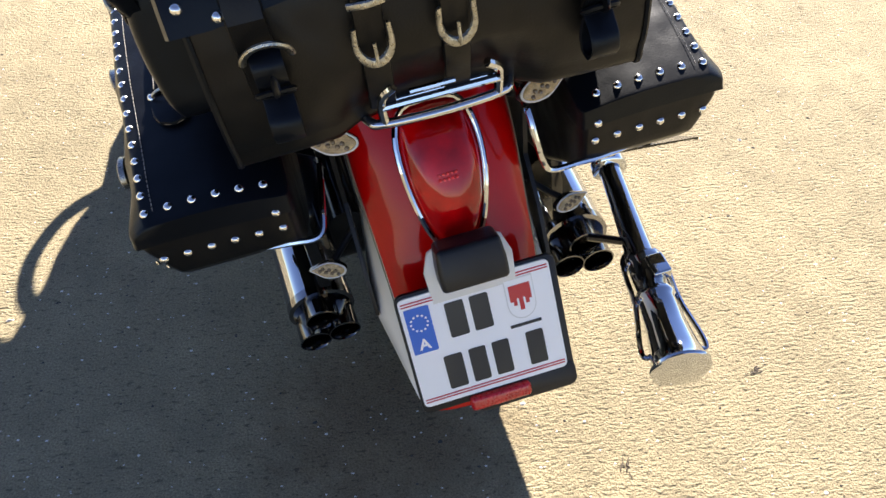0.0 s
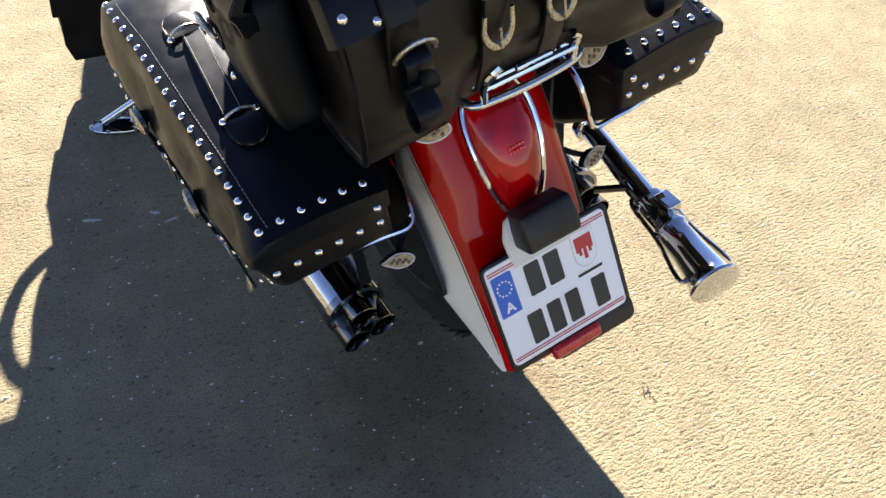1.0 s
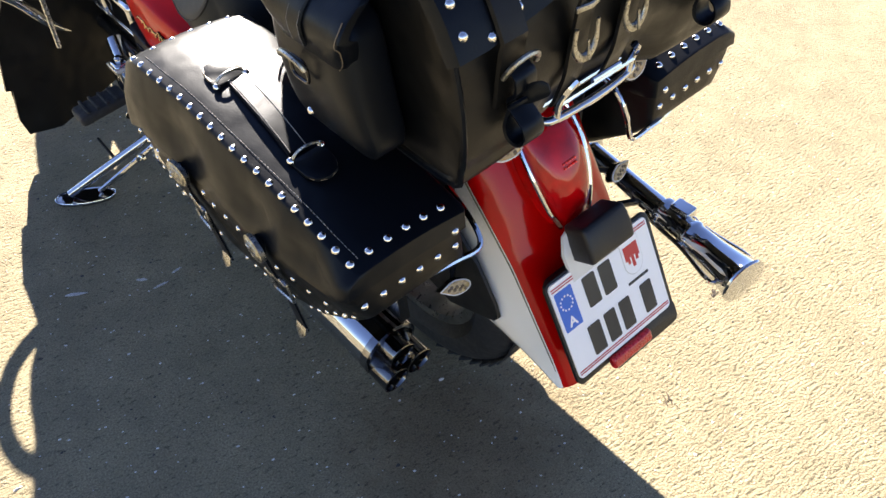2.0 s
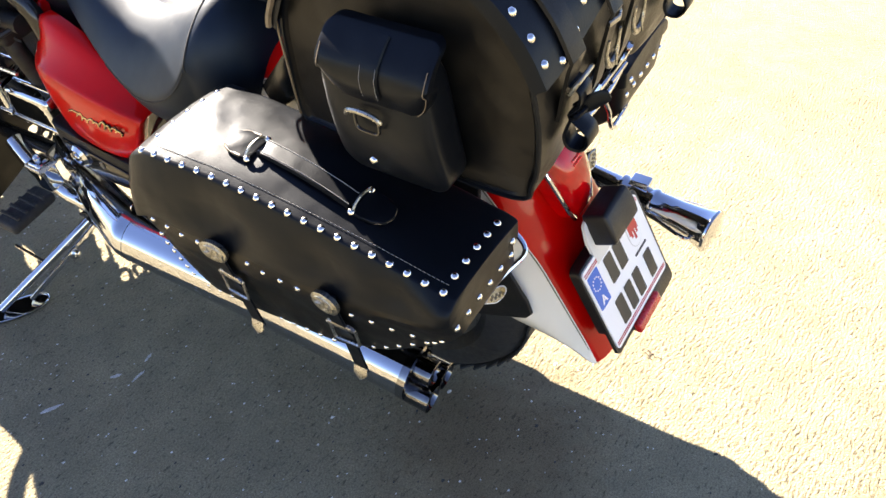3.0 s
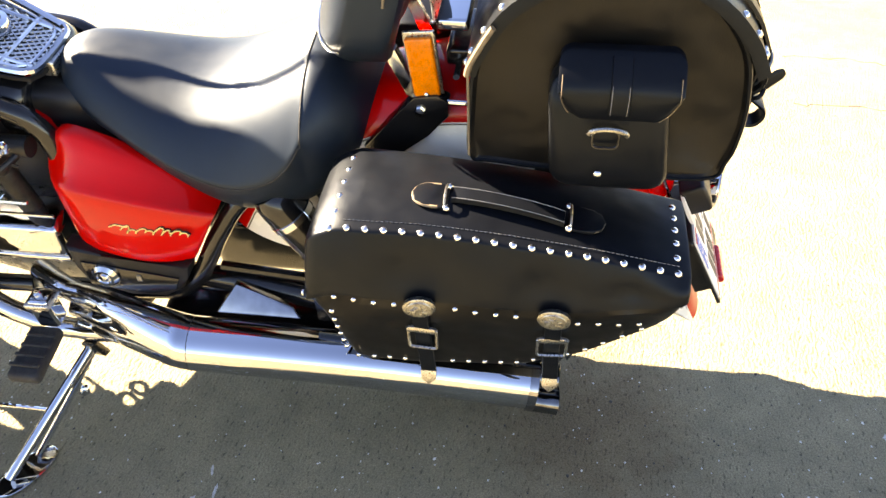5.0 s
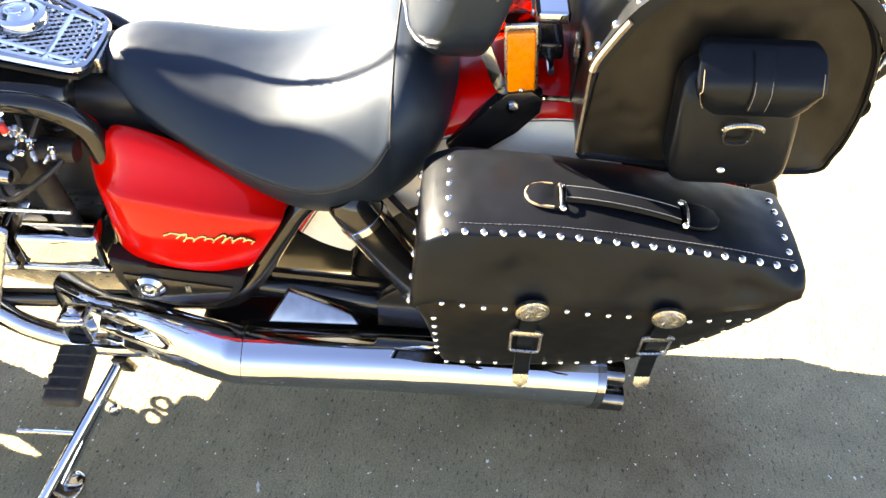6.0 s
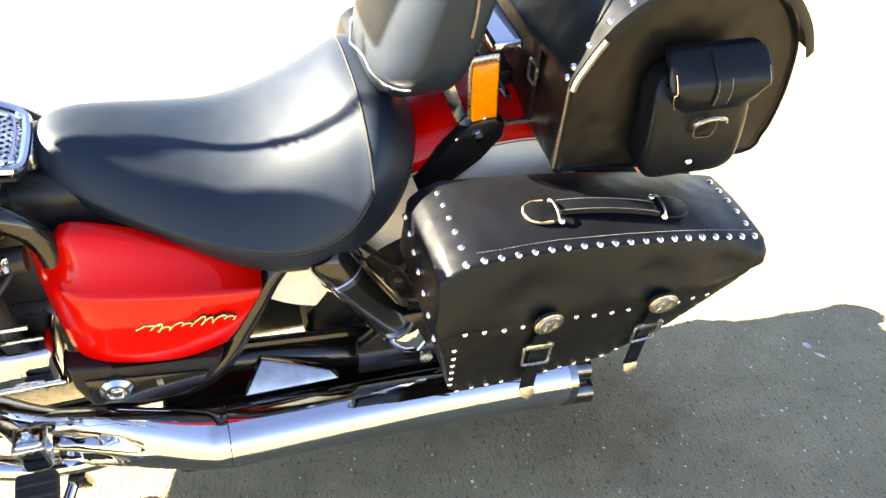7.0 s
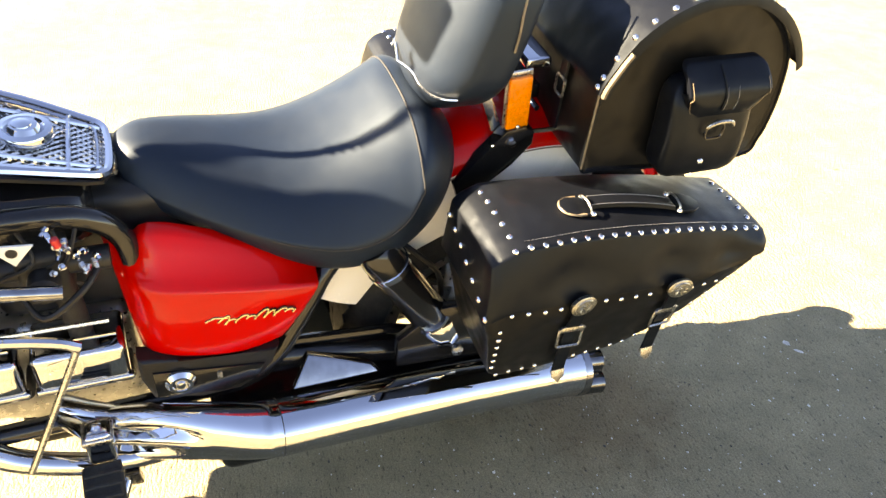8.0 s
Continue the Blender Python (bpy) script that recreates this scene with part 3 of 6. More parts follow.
        keep = tube([(x - 0.017, 0.004, 1.002), (x, -0.002, 1.004), (x + 0.017, 0.004, 1.002)], 0.004, 8, flat=0.6, up=(0, -1, 0))
        part("strap_keeper", keep, OLD_SILVER, st, "silver strap keeper")
    for s in (-1, 1):
        st = rear_strap(s * 0.168, 0.93, 0.036)
        arch = tube([V(s * 0.160 + 0.023 * math.cos(a), 0.004 - 0.012 * math.sin(a), 0.972 + 0.022 * math.sin(a)) for a in [math.pi * k / 12 for k in range(13)]], 0.0038, 8, flat=0.8)
        part("buckle", arch, OLD_SILVER, st, "silver arch buckle")
        hang = curve([V(s * 0.162, y, z) for y, z in ((0.012, 0.980), (-0.006, 0.972), (-0.006, 0.952), (0.006, 0.936), (-0.004, 0.925), (-0.017, 0.914), (-0.019, 0.898), (-0.008, 0.885), (0.008, 0.886), (0.014, 0.900), (0.010, 0.918), (0.004, 0.934))], 4)
        nor = []
        for k, p in enumerate(hang):
            t = hang[min(k + 1, len(hang) - 1)] - hang[max(k - 1, 0)]
            nor.append(V(0, -t.z, t.y).normalized())
        part("strap_loop", strap_along(hang, nor, 0.030, 0.0035), LEATHER, st, "black strap end hanging in a loop")
        keeper = tube([V(s * 0.162 + 0.018 * math.cos(a), -0.002 - 0.008 * math.sin(a), 0.938 + 0.007 * math.sin(a)) for a in [2 * math.pi * k / 14 for k in range(14)]], 0.0032, 6, closed=True)
        part("strap_keeper", keeper, LEATHER, st)
        tongue = curve([V(s * 0.164, 0.004, 0.938), V(s * 0.163, -0.008, 0.947), V(s * 0.160, -0.020, 0.957), V(s * 0.156, -0.034, 0.966)], 4)
        wide = [0.0075, 0.0082, 0.0088, 0.0092, 0.0095, 0.0098, 0.0100, 0.0100, 0.0100, 0.0098, 0.0092, 0.0078, 0.0045]
        part("strap_tongue", tube(tongue, wide, 10, flat=0.22, up=(1, 0, 0)), LEATHER, st, "black leather tongue standing out")
    bk = tube([V(-0.110 + p[0], 0.3995, 0.943 + p[1]) for p in rounded(0.030, 0.034, 0.006, 3)], 0.0028, 6, closed=True)
    part("buckle", bk, BRIGHT_SILVER, bag, "small silver buckle")
    part("strap", strap_along([V(-0.110, 0.396, z) for z in (0.86, 0.90, 0.95, 1.0)], [V(0, 1, 0)] * 4, 0.024, 0.003), LEATHER, bag)
    # side pockets
    for s in (-1, 1):
        def warp(p):
            fz = p.z + 0.5
            bulge = 0.052 + 0.018 * math.sin(math.pi * min(max(fz * 0.8 + 0.1, 0), 1)) - 0.012 * max(0, fz - 0.8) * 5
            lean_ = 0.018 * (fz - 0.5)
            return V(-(0.2245 + (p.x + 0.5) * bulge), 0.203 + p.y * (0.152 + 0.012 * (1 - fz)) + lean_, 0.838 + fz * 0.185)
        pocket = part("side_pocket", mirrored(softbox((1, 1, 1), 0.20, (4, 8, 9), warp=warp), s), LEATHER, bag)

        def flap_warp(p):
            fz = p.z + 0.5
            curl = 0.030 * (max(0, fz - 0.55) / 0.45) ** 2
            return V(-(0.270 + (p.x + 0.5) * 0.016 + 0.014 * math.sin(math.pi * fz) - curl), 0.196 + p.y * 0.156, 0.958 + fz * 0.094 + 0.050 * (1 - min(fz * 1.6, 1)) * max(0, abs(p.y * 2) - 0.55) ** 2 / 0.2)
        flap = part("pocket_flap", mirrored(softbox((1, 1, 1), 0.10, (1, 8, 8), warp=flap_warp), s), LEATHER, bag)
        rim = [V(0.58, -0.47, 0.30), V(0.58, -0.47, 0.0), V(0.58, -0.47, -0.30), V(0.58, -0.40, -0.44), V(0.58, -0.25, -0.465), V(0.58, 0, -0.465), V(0.58, 0.25, -0.465), V(0.58, 0.40, -0.44), V(0.58, 0.47, -0.30), V(0.58, 0.47, 0.0), V(0.58, 0.47, 0.30)]
        edge = curve([flap_warp(q) for q in rim], 3)
        part("edge_binding", mirrored(tube(edge, 0.0007, 5), s), PIPING, flap, "tan stitched flap edge")
        part("edge_binding", mirrored(tube([V(-0.2275, 0.149 + 0.002 * k, 1.005 - 0.035 * k) for k in range(5)], 0.0014, 5), s), PIPING, bag, "worn tan gusset edge")
        tab = [flap_warp(V(0.62, 0.0, f)) for f in (0.46, 0.36, 0.22, 0.08, -0.06, -0.20)]
        st = part("pocket_strap", mirrored(strap_along(tab, [V(-0.6, 0, 1), V(-1, 0, 0.7), V(-1, 0, 0.3), V(-1, 0, 0), V(-1, 0, 0), V(-1, 0, -0.1)], 0.026, 0.0025), s), LEATHER, bag, "stitched leather tab on the flap")
        for d in (-0.0105, 0.0105):
            part("stitching", mirrored(tube([q + V(-0.0026, d, 0) for q in tab[1:]], 0.0004, 4), s), THREAD, st, "pale stitched seam")
        arch = tube([V(-0.309 - 0.004 * math.sin(a), 0.206 + 0.024 * math.cos(a), 0.960 + 0.012 * math.sin(a)) for a in [math.pi * k / 12 for k in range(13)]], 0.0036, 8)
        part("buckle", mirrored(arch, s), OLD_SILVER, st, "silver arch buckle")
        fr = tube([V(-0.3020, 0.208 + p[0], 0.947 + p[1]) for p in rounded(0.034, 0.028, 0.008, 3)], 0.0022, 6, closed=True)
        part("buckle_frame", mirrored(fr, s), BLACK, st, "black strap loop")
        st_m = frame_at(V(-0.2985 * -s, 0.212, 0.884), (s, 0, 0))
        place("stud", STUD, st, st_m, "nickel snap stud")
    return bag


tail_bag()
# ---- motorcycle ----
bike = thing("motorcycle", (0, 0.45, 0), "red and cream touring motorcycle leaning on its chrome side stand", "motorcycle")

# rear fender: red crown between cream sides
CROWN = [(0.895, 0.560), (0.840, 0.650), (0.760, 0.730), (0.68, 0.785), (0.60, 0.825), (0.53, 0.850), (0.45, 0.868), (0.36, 0.868), (0.27, 0.842), (0.20, 0.795), (0.150, 0.735), (0.112, 0.665), (0.076, 0.590), (0.030, 0.500), (-0.014, 0.412), (-0.043, 0.350)]
HUB = V(0, 0.44, 0.32)


def fender():
    line = curve([V(0, y, z) for y, z in CROWN], 5)
    red, white_l, white_r, stripe = [], [], [], {-1: [], 1: []}
    for i, p in enumerate(line):
        f = i / (len(line) - 1)
        inward = (HUB - p).normalized()
        w = 0.112 - 0.014 * min(max(0, f - 0.70) / 0.25, 1)
        ring = []
        for k in range(-8, 9):
            a = k / 8
            ring.append(p + V(w * math.sin(a * 1.25) / math.sin(1.25), 0, 0) + inward * ((0.055 - 0.040 * min(max(0, f - 0.62) / 0.2, 1)) * abs(a) ** 2.6))
        under = [q + inward * 0.004 for q in ring[::-1]]
        red.append(ring + under)
        depth = lerp([(0, 0.10), (0.5, 0.15), (0.72, 0.18), (0.86, 0.165), (0.92, 0.10), (0.965, 0.035), (1, 0.01)], f)
        for s, out in ((-1, white_l), (1, white_r)):
            e = ring[0] if s < 0 else ring[-1]
            flare = [e + inward * (depth * j / 5) + V(s * (0.006 * math.sin(math.pi * j / 5) + 0.026 * min(j / 2, 1) * min(max(0, f - 0.74) / 0.14, 1) * min((1 - f) / 0.12, 1)), 0, 0) for j in range(6)]
            out.append(flare + [q + V(-s * 0.004, 0, 0) for q in flare[::-1]])
            stripe[s].append(e + V(s * 0.0012, 0, 0) + inward * 0.003)
    fen = part("rear_fender", loft(red), RED, bike, "glossy red fender crown")
    for s, out in ((-1, white_l), (1, white_r)):
        part("fender_side", loft(out), WHITE, fen, "cream white fender side")
        part("pinstripe", tube(stripe[s], 0.0015, 5), PIPING, fen, "thin gold line")


fender()


def on_tail(u, v, lift=0.0):
    """A point over the rear of the fender: u across, v up along the slope from the plate."""
    p, q = V(0, 0.068, 0.570), V(0, 0.158, 0.762)
    d = (q - p).normalized()
    nor = V(0, -d.z, d.y)
    bow = 0.016 * math.sin(math.pi * min(max(v / 0.21, 0), 1))
    return p + d * v + V(u, 0, 0) + nor * (lift + bow - 0.2 * u * u / 0.1)


def tail_light():
    # teardrop lens with chrome trim
    outline = []
    for k in range(36):
        a = 2 * math.pi * k / 36
        v = 0.115 + 0.098 * math.sin(a)
        w = 0.040 + 0.020 * (v - 0.017) / 0.2
        outline.append((w * abs(math.cos(a)) ** 0.55 * (1 if math.cos(a) > 0 else -1), v))
    rings = []
    for k, h in ((1.0, -0.01), (1.0, 0.010), (0.94, 0.022), (0.80, 0.031), (0.55, 0.036), (0.25, 0.038)):
        rings.append([on_tail(u * k, 0.115 + (v - 0.115) * k, h) for u, v in outline])
    lens = part("tail_light", loft(rings), RED_LENS, bike, "teardrop red tail light lens")
    trim = tube([on_tail(u * 1.03, 0.115 + (v - 0.115) * 1.03, 0.021) for u, v in outline[-8:] + outline[:27] if v > 0.03], 0.0042, 8)
    part("trim", trim, CHROME, lens, "chrome trim")
    bulbs = bmesh.new()
    for i in range(2):
        for j in range(5):
            b = dome(0.0022, 0.0024, 8, 2)
            b.transform(frame_at(on_tail(-0.011 + 0.0055 * j, 0.118 + 0.007 * i, 0.0385), (0, -0.9, 0.45)))
            join(bulbs, b)
    part("reflector_dots", bulbs, BRIGHT_RED, lens, "bright red reflector dots")


tail_light()


def number_plate():
    # plane of the plate: across x, up the slope
    o = V(0, 0.009, 0.570)
    d = V(0, 0.075, 0.150).normalized()
    nor = V(0, -d.z, d.y)
    m = Matrix((V(1, 0, 0), d, nor)).transposed().to_4x4()
    m.translation = o - d * 0.084

    def flat(name, poly, lift, thick, mat, parent, label=""):
        bm = slab(poly, thick)
        bm.transform(m @ Matrix.Translation((0, 0, lift)))
        return part(name, bm, mat, parent, label)
    holder = slab(rounded(0.222, 0.185, 0.012), 0.006, 0.002)
    holder.transform(m @ Matrix.Translation((0.003, -0.004, -0.008)))
    plate = part("number_plate", holder, PLASTIC, bike, "white number plate in a black holder")
    lip = slab(rounded(0.150, 0.040, 0.012), 0.012, 0.003)
    lip.transform(m @ Matrix.Translation((0.040, -0.098, -0.012)))
    part("plate_bracket", lip, PLASTIC, plate)
    carrier = slab(rounded(0.170, 0.150, 0.015), 0.034, 0.003)
    carrier.transform(m @ Matrix.Translation((0, -0.004, -0.0425)))
    part("plate_carrier", carrier, PLASTIC, plate, "black carrier behind the plate")
    flat("plate_sheet", rounded(0.208, 0.168, 0.008), -0.002, 0.003, PLATE_WHITE, plate, "white plate sheet")
    for v in (0.0765, 0.0725, -0.0725, -0.0765):
        flat("plate_line", [(-0.101, v - 0.0009), (0.101, v - 0.0009), (0.101, v + 0.0009), (-0.101, v + 0.0009)], 0.001, 0.0006, PLATE_RED, plate, "thin red line")
    flat("country_field", rounded(0.034, 0.068, 0.002, cx=-0.082, cy=0.034), 0.001, 0.0008, PLATE_BLUE, plate, "blue field with a ring of stars")
    for k in range(12):
        a = math.pi / 6 * k
        flat("star", [(-0.082 + 0.0115 * math.cos(a) + 0.0017 * math.cos(b), 0.045 + 0.0115 * math.sin(a) + 0.0017 * math.sin(b)) for b in [math.pi / 3 * j for j in range(6)]], 0.0019, 0.0004, PLATE_WHITE, plate)
    text = bpy.data.curves.new("country_letter", "FONT")
    text.body, text.size, text.align_x, text.align_y, text.extrude, text.offset = "A", 0.022, "CENTER", "CENTER", 0.0003, 0.0006
    letter = new("country_letter", text)
    letter.parent = plate
    letter.matrix_basis = Matrix.Translation(-base_of(plate)) @ m @ Matrix.Translation((-0.082, 0.0125, 0.0022))
    text.materials.append(PLATE_WHITE)
    tagged(letter, "white letter A")
    # the number itself only as plain bars
    for u, v, w in ((-0.032, 0.036, 0.026), (0.002, 0.036, 0.026), (-0.050, -0.040, 0.026), (-0.016, -0.040, 0.024), (0.017, -0.040, 0.024), (0.066, -0.040, 0.025)):
        flat("plate_bar", rounded(w, 0.052, 0.003, cx=u, cy=v), 0.001, 0.0008, PLATE_BLACK, plate, "plain black bar")
    flat("plate_bar", rounded(0.044, 0.0045, 0.001, cx=0.058, cy=-0.0005), 0.001, 0.0006, PLATE_BLACK, plate, "thin grey bar")
    # coat of arms as plain shapes
    shield = [(0.038, 0.070), (0.078, 0.070), (0.078, 0.034)] + [(0.058 + 0.020 * math.cos(a), 0.030 + 0.022 * math.sin(a)) for a in [-math.pi * k / 10 for k in range(11)]] + [(0.038, 0.034)]
    flat("crest", shield, 0.001, 0.0006, GREY_METAL, plate, "small shield")
    flat("crest_field", [(0.058 + (u - 0.058) * 0.94, 0.042 + (v - 0.042) * 0.94) for u, v in shield], 0.0017, 0.0005, PLATE_WHITE, plate)
    flat("crest_banner", [(0.043, 0.060), (0.073, 0.060), (0.073, 0.036), (0.069, 0.036), (0.069, 0.030), (0.064, 0.030), (0.064, 0.040), (0.061, 0.040), (0.061, 0.022), (0.055, 0.022), (0.055, 0.040), (0.052, 0.040), (0.052, 0.030), (0.047, 0.030), (0.047, 0.036), (0.043, 0.036)], 0.0023, 0.0005, PLATE_RED, plate, "red banner shape")
    refl = softbox((0.088, 0.022, 0.014), 0.006, (6, 2, 1))
    refl.transform(m @ Matrix.Translation((0.002, -0.098, 0.002)))
    part("reflector", refl, RED_REFLECTOR, plate, "red bar reflector")
    # lamp over the plate with its grey bracket
    def hood_warp(p):
        return m @ V(p.x * (1 - 0.5 * max(0, p.y - 0.0) / 0.06 * 0.3), p.y + 0.121, p.z + 0.020 - 0.10 * (p.y * p.y) / 0.03)
    part("plate_light", softbox((0.090, 0.060, 0.046), 0.007, (4, 4, 2), warp=hood_warp), PLASTIC, bike, "black plate light housing")
    arch = [(-0.058, -0.02), (-0.060, 0.025), (-0.050, 0.052), (-0.030, 0.062), (0.030, 0.062), (0.050, 0.052), (0.060, 0.025), (0.058, -0.02)]
    br = slab([(u, v + 0.085) for u, v in arch], 0.006, 0.002)
    br.transform(m @ Matrix.Translation((0, 0, -0.004)))
    part("plate_light_bracket", br, GREY_METAL, bike, "grey arched bracket")


number_plate()


def signal(s, x, y, z, size, arm):
    """A small leaf-shaped direction light on a stalk, its point outwards."""
    leaf = []
    for k in range(28):
        a = 2 * math.pi * k / 28
        u = math.cos(a)
        v = math.sin(a) * (0.43 if u < 0 else 0.43 * (1 - 0.88 * u ** 1.4))
        leaf.append((s * u * size, v * size))
    m = frame_at((x, y, z), (0.10 * s, -0.80, 0.52)) @ pose(0, 0, 0, 0, 0, 10 * s)
    shell = slab([(u * 1.10, v * 1.16) for u, v in leaf], 0.012, 0.003)
    shell.transform(m @ Matrix.Translation((0, 0, -0.012)))
    ob = part("turn_signal", shell, BLACK, bike, "slim black direction light with clear amber lens")
    lens = slab(leaf, 0.005, 0.003)
    lens.transform(m)
    part("lens", lens, SMOKE_LENS, ob, "smoked clear lens")
    rim = tube([(u * 1.03, v * 1.05, 0.003) for u, v in leaf], 0.0015, 6, closed=True)
    rim.transform(m)
    part("lens_rim", rim, GREY_METAL, ob, "pale rim round the lens")
    for k in range(7):
        f = k / 6
        led = dome(0.0030, 0.002, 8, 2)
        led.transform(m @ Matrix.Translation((s * size * (-0.62 + 1.1 * f), size * (-0.20 + 0.16 * f + 0.16 * (k % 2)), 0.005)))
        part("diode", led, LED, ob, "brown diode")
    part("stalk", tube([(x, y + 0.004, z - 0.004), (x - s * 0.02, y + 0.03, z - 0.004), arm], 0.005, 8), PLASTIC, ob)


for s in (-1, 1):
    signal(s, s * 0.127, 0.074, 0.800, 0.029, (s * 0.09, 0.13, 0.80))
    signal(s, s * 0.182, 0.122, 0.540, 0.024, (s * 0.13, 0.17, 0.56))


def luggage_rack():
    r = 0.0058
    main = tube(curve([(-0.088, 0.12, 0.836), (-0.086, 0.075, 0.834), (-0.080, 0.050, 0.834), (-0.066, 0.040, 0.834), (0, 0.034, 0.836), (0.066, 0.040, 0.836), (0.080, 0.050, 0.838), (0.086, 0.075, 0.838), (0.088, 0.12, 0.838)], 6), r, 10)
    rack = part("luggage_rack", main, CHROME, bike, "chrome tube luggage rack")
    hoop = tube(curve([(-0.064, 0.040, 0.834), (-0.065, 0.035, 0.862), (-0.062, 0.027, 0.880), (-0.050, 0.022, 0.892)], 5), r * 0.9, 8)
    part("hoop", hoop, CHROME, rack)
    part("hoop", tube(curve([(0.064, 0.040, 0.834), (0.065, 0.035, 0.862), (0.062, 0.027, 0.880), (0.050, 0.022, 0.892)], 5), r * 0.9, 8), CHROME, rack)
    part("crossbar", tube([(-0.065, 0.034, 0.860), (0.065, 0.034, 0.860)], r * 0.75, 8), CHROME, rack)
    part("crossbar", tube([(-0.084, 0.060, 0.846), (0.084, 0.060, 0.846)], r * 0.7, 8), CHROME, rack)
    part("crossbar", tube([(-0.036, 0.012, 0.889), (0.012, 0.012, 0.889)], r * 0.6, 8), CHROME, rack)
    for s in (-1, 1):
        part("rail", tube([(s * 0.088, 0.11, 0.838), (s * 0.10, 0.25, 0.842), (s * 0.12, 0.45, 0.86)], r * 0.8, 8), CHROME, rack)
        run = [(s * 0.108, 0.20, 0.79), (s * 0.112, 0.10, 0.76), (s * 0.116, 0.072, 0.72), (s * 0.122, 0.069, 0.69), (s * 0.134, 0.068, 0.668)] if s > 0 else [(s * 0.150, 0.16, 0.70), (s * 0.160, 0.10, 0.685)]
        guard = tube(curve(run + [(s * 0.172, 0.070, 0.665), (s * 0.21, 0.075, 0.660), (s * 0.27, 0.10, 0.645), (s * 0.29, 0.20, 0.56)], 6), 0.0042, 8)
        part("bag_guard", guard, CHROME, bike, "thin chrome bag guard rail")
        part("bag_bracket", tube([(s * 0.11, 0.22, 0.70), (s * 0.15, 0.20, 0.69), (s * 0.2, 0.25, 0.68)], 0.010, 8), BLACK, bike, "black bag bracket")
        stay = slab([(0.175, 0.605), (0.125, 0.555), (0.088, 0.490), (0.080, 0.462), (0.090, 0.446), (0.13, 0.428), (0.20, 0.395), (0.26, 0.41), (0.30, 0.62), (0.30, 0.775), (0.215, 0.772), (0.165, 0.715)], 0.006, 0.002)
        stay.transform(side_plane(s * 0.130, s))
        part("fender_stay", stay, PLASTIC, bike, "dark fender stay plate")


luggage_rack()


def wheel(y, radius, width, parent_name, label):
    c = V(0, y, radius)
    prof = []
    for k in range(13):
        a = math.pi * k / 12
        prof.append((-width / 2 * math.cos(a), radius - 0.085 + 0.085 * math.sin(a) ** 0.7))
    rings = [(-width * 0.36, radius - 0.105)] + prof + [(width * 0.36, radius - 0.105)]
    n = 56
    bm = loft([[c + V(d, r * math.cos(2 * math.pi * j / n), r * math.sin(2 * math.pi * j / n)) for j in range(n)] for d, r in rings], loop=False, caps=False)
    for f in range(48):      # tread grooves as raised blocks
        a = 2 * math.pi * f / 48
        for d in (-0.035, 0.035):
            blk = softbox((0.045, 0.030, 0.005), 0.002, (1, 1, 1))
            blk.transform(Matrix.Translation(c + V(d, math.cos(a) * (radius - 0.004), math.sin(a) * (radius - 0.004))) @ frame_at((0, 0, 0), (0, math.cos(a), math.sin(a)), (1, 0, 0)) @ pose(0, 0, 0, 0, 0, 25 if d > 0 else -25))
            join(bm, blk)
    tyre = part(parent_name, bm, RUBBER, bike, label)
    rim = lathe([(-0.055, radius - 0.10), (-0.055, radius - 0.125), (-0.02, radius - 0.135), (0.02, radius - 0.135), (0.055, radius - 0.125), (0.055, radius - 0.10)], c, (1, 0, 0), 48, caps=False)
    part("rim", rim, ALLOY, tyre, "cast alloy rim")
    hub = lathe([(-0.09, 0.02), (-0.085, 0.05), (-0.04, 0.07), (0.04, 0.07), (0.085, 0.05), (0.09, 0.02)], c, (1, 0, 0), 24)
    part("hub", hub, ALLOY, tyre)
    for k in range(5):
        a = 2 * math.pi * k / 5 + 0.3
        d = V(0, math.cos(a), math.sin(a))
        part("spoke", tube([c + d * 0.05, c + d * (radius - 0.125)], [0.028, 0.020], 8, flat=0.6, up=(1, 0, 0)), ALLOY, tyre)


wheel(0.45, 0.325, 0.150, "rear_wheel", "black rear tyre on a cast wheel")


# ---- seat ----
SKIRT_HALF = [(0.575, 0.085), (0.59, 0.130), (0.62, 0.172), (0.66, 0.198), (0.72, 0.212), (0.80, 0.208), (0.88, 0.192), (0.96, 0.164), (1.04, 0.128), (1.10, 0.098), (1.13, 0.072), (1.145, 0.045)]
SKIRT_TOP = [(0.575, 0.845), (0.59, 0.875), (0.62, 0.905), (0.655, 0.920), (0.70, 0.890), (0.74, 0.855), (0.80, 0.820), (0.88, 0.810), (0.96, 0.815), (1.04, 0.835), (1.10, 0.850), (1.13, 0.852), (1.145, 0.840)]
SKIRT_LOW = [(0.575, 0.770), (0.60, 0.715), (0.64, 0.660), (0.69, 0.625), (0.75, 0.608), (0.83, 0.615), (0.92, 0.660), (1.00, 0.705), (1.08, 0.740), (1.145, 0.785)]
PAD_HALF = [(0.668, 0.200), (0.68, 0.208), (0.70, 0.217), (0.74, 0.222), (0.80, 0.217), (0.86, 0.201), (0.92, 0.180), (0.98, 0.155), (1.04, 0.128), (1.09, 0.101), (1.12, 0.078), (1.14, 0.050)]
PAD_TOP = [(0.668, 0.918), (0.69, 0.908), (0.73, 0.884), (0.78, 0.860), (0.84, 0.844), (0.90, 0.840), (0.98, 0.850), (1.05, 0.864), (1.10, 0.871), (1.14, 0.862)]
PAD_EDGE = [(0.668, 0.828), (0.69, 0.790), (0.73, 0.756), (0.80, 0.735), (0.90, 0.744), (1.00, 0.770), (1.08, 0.80), (1.14, 0.83)]

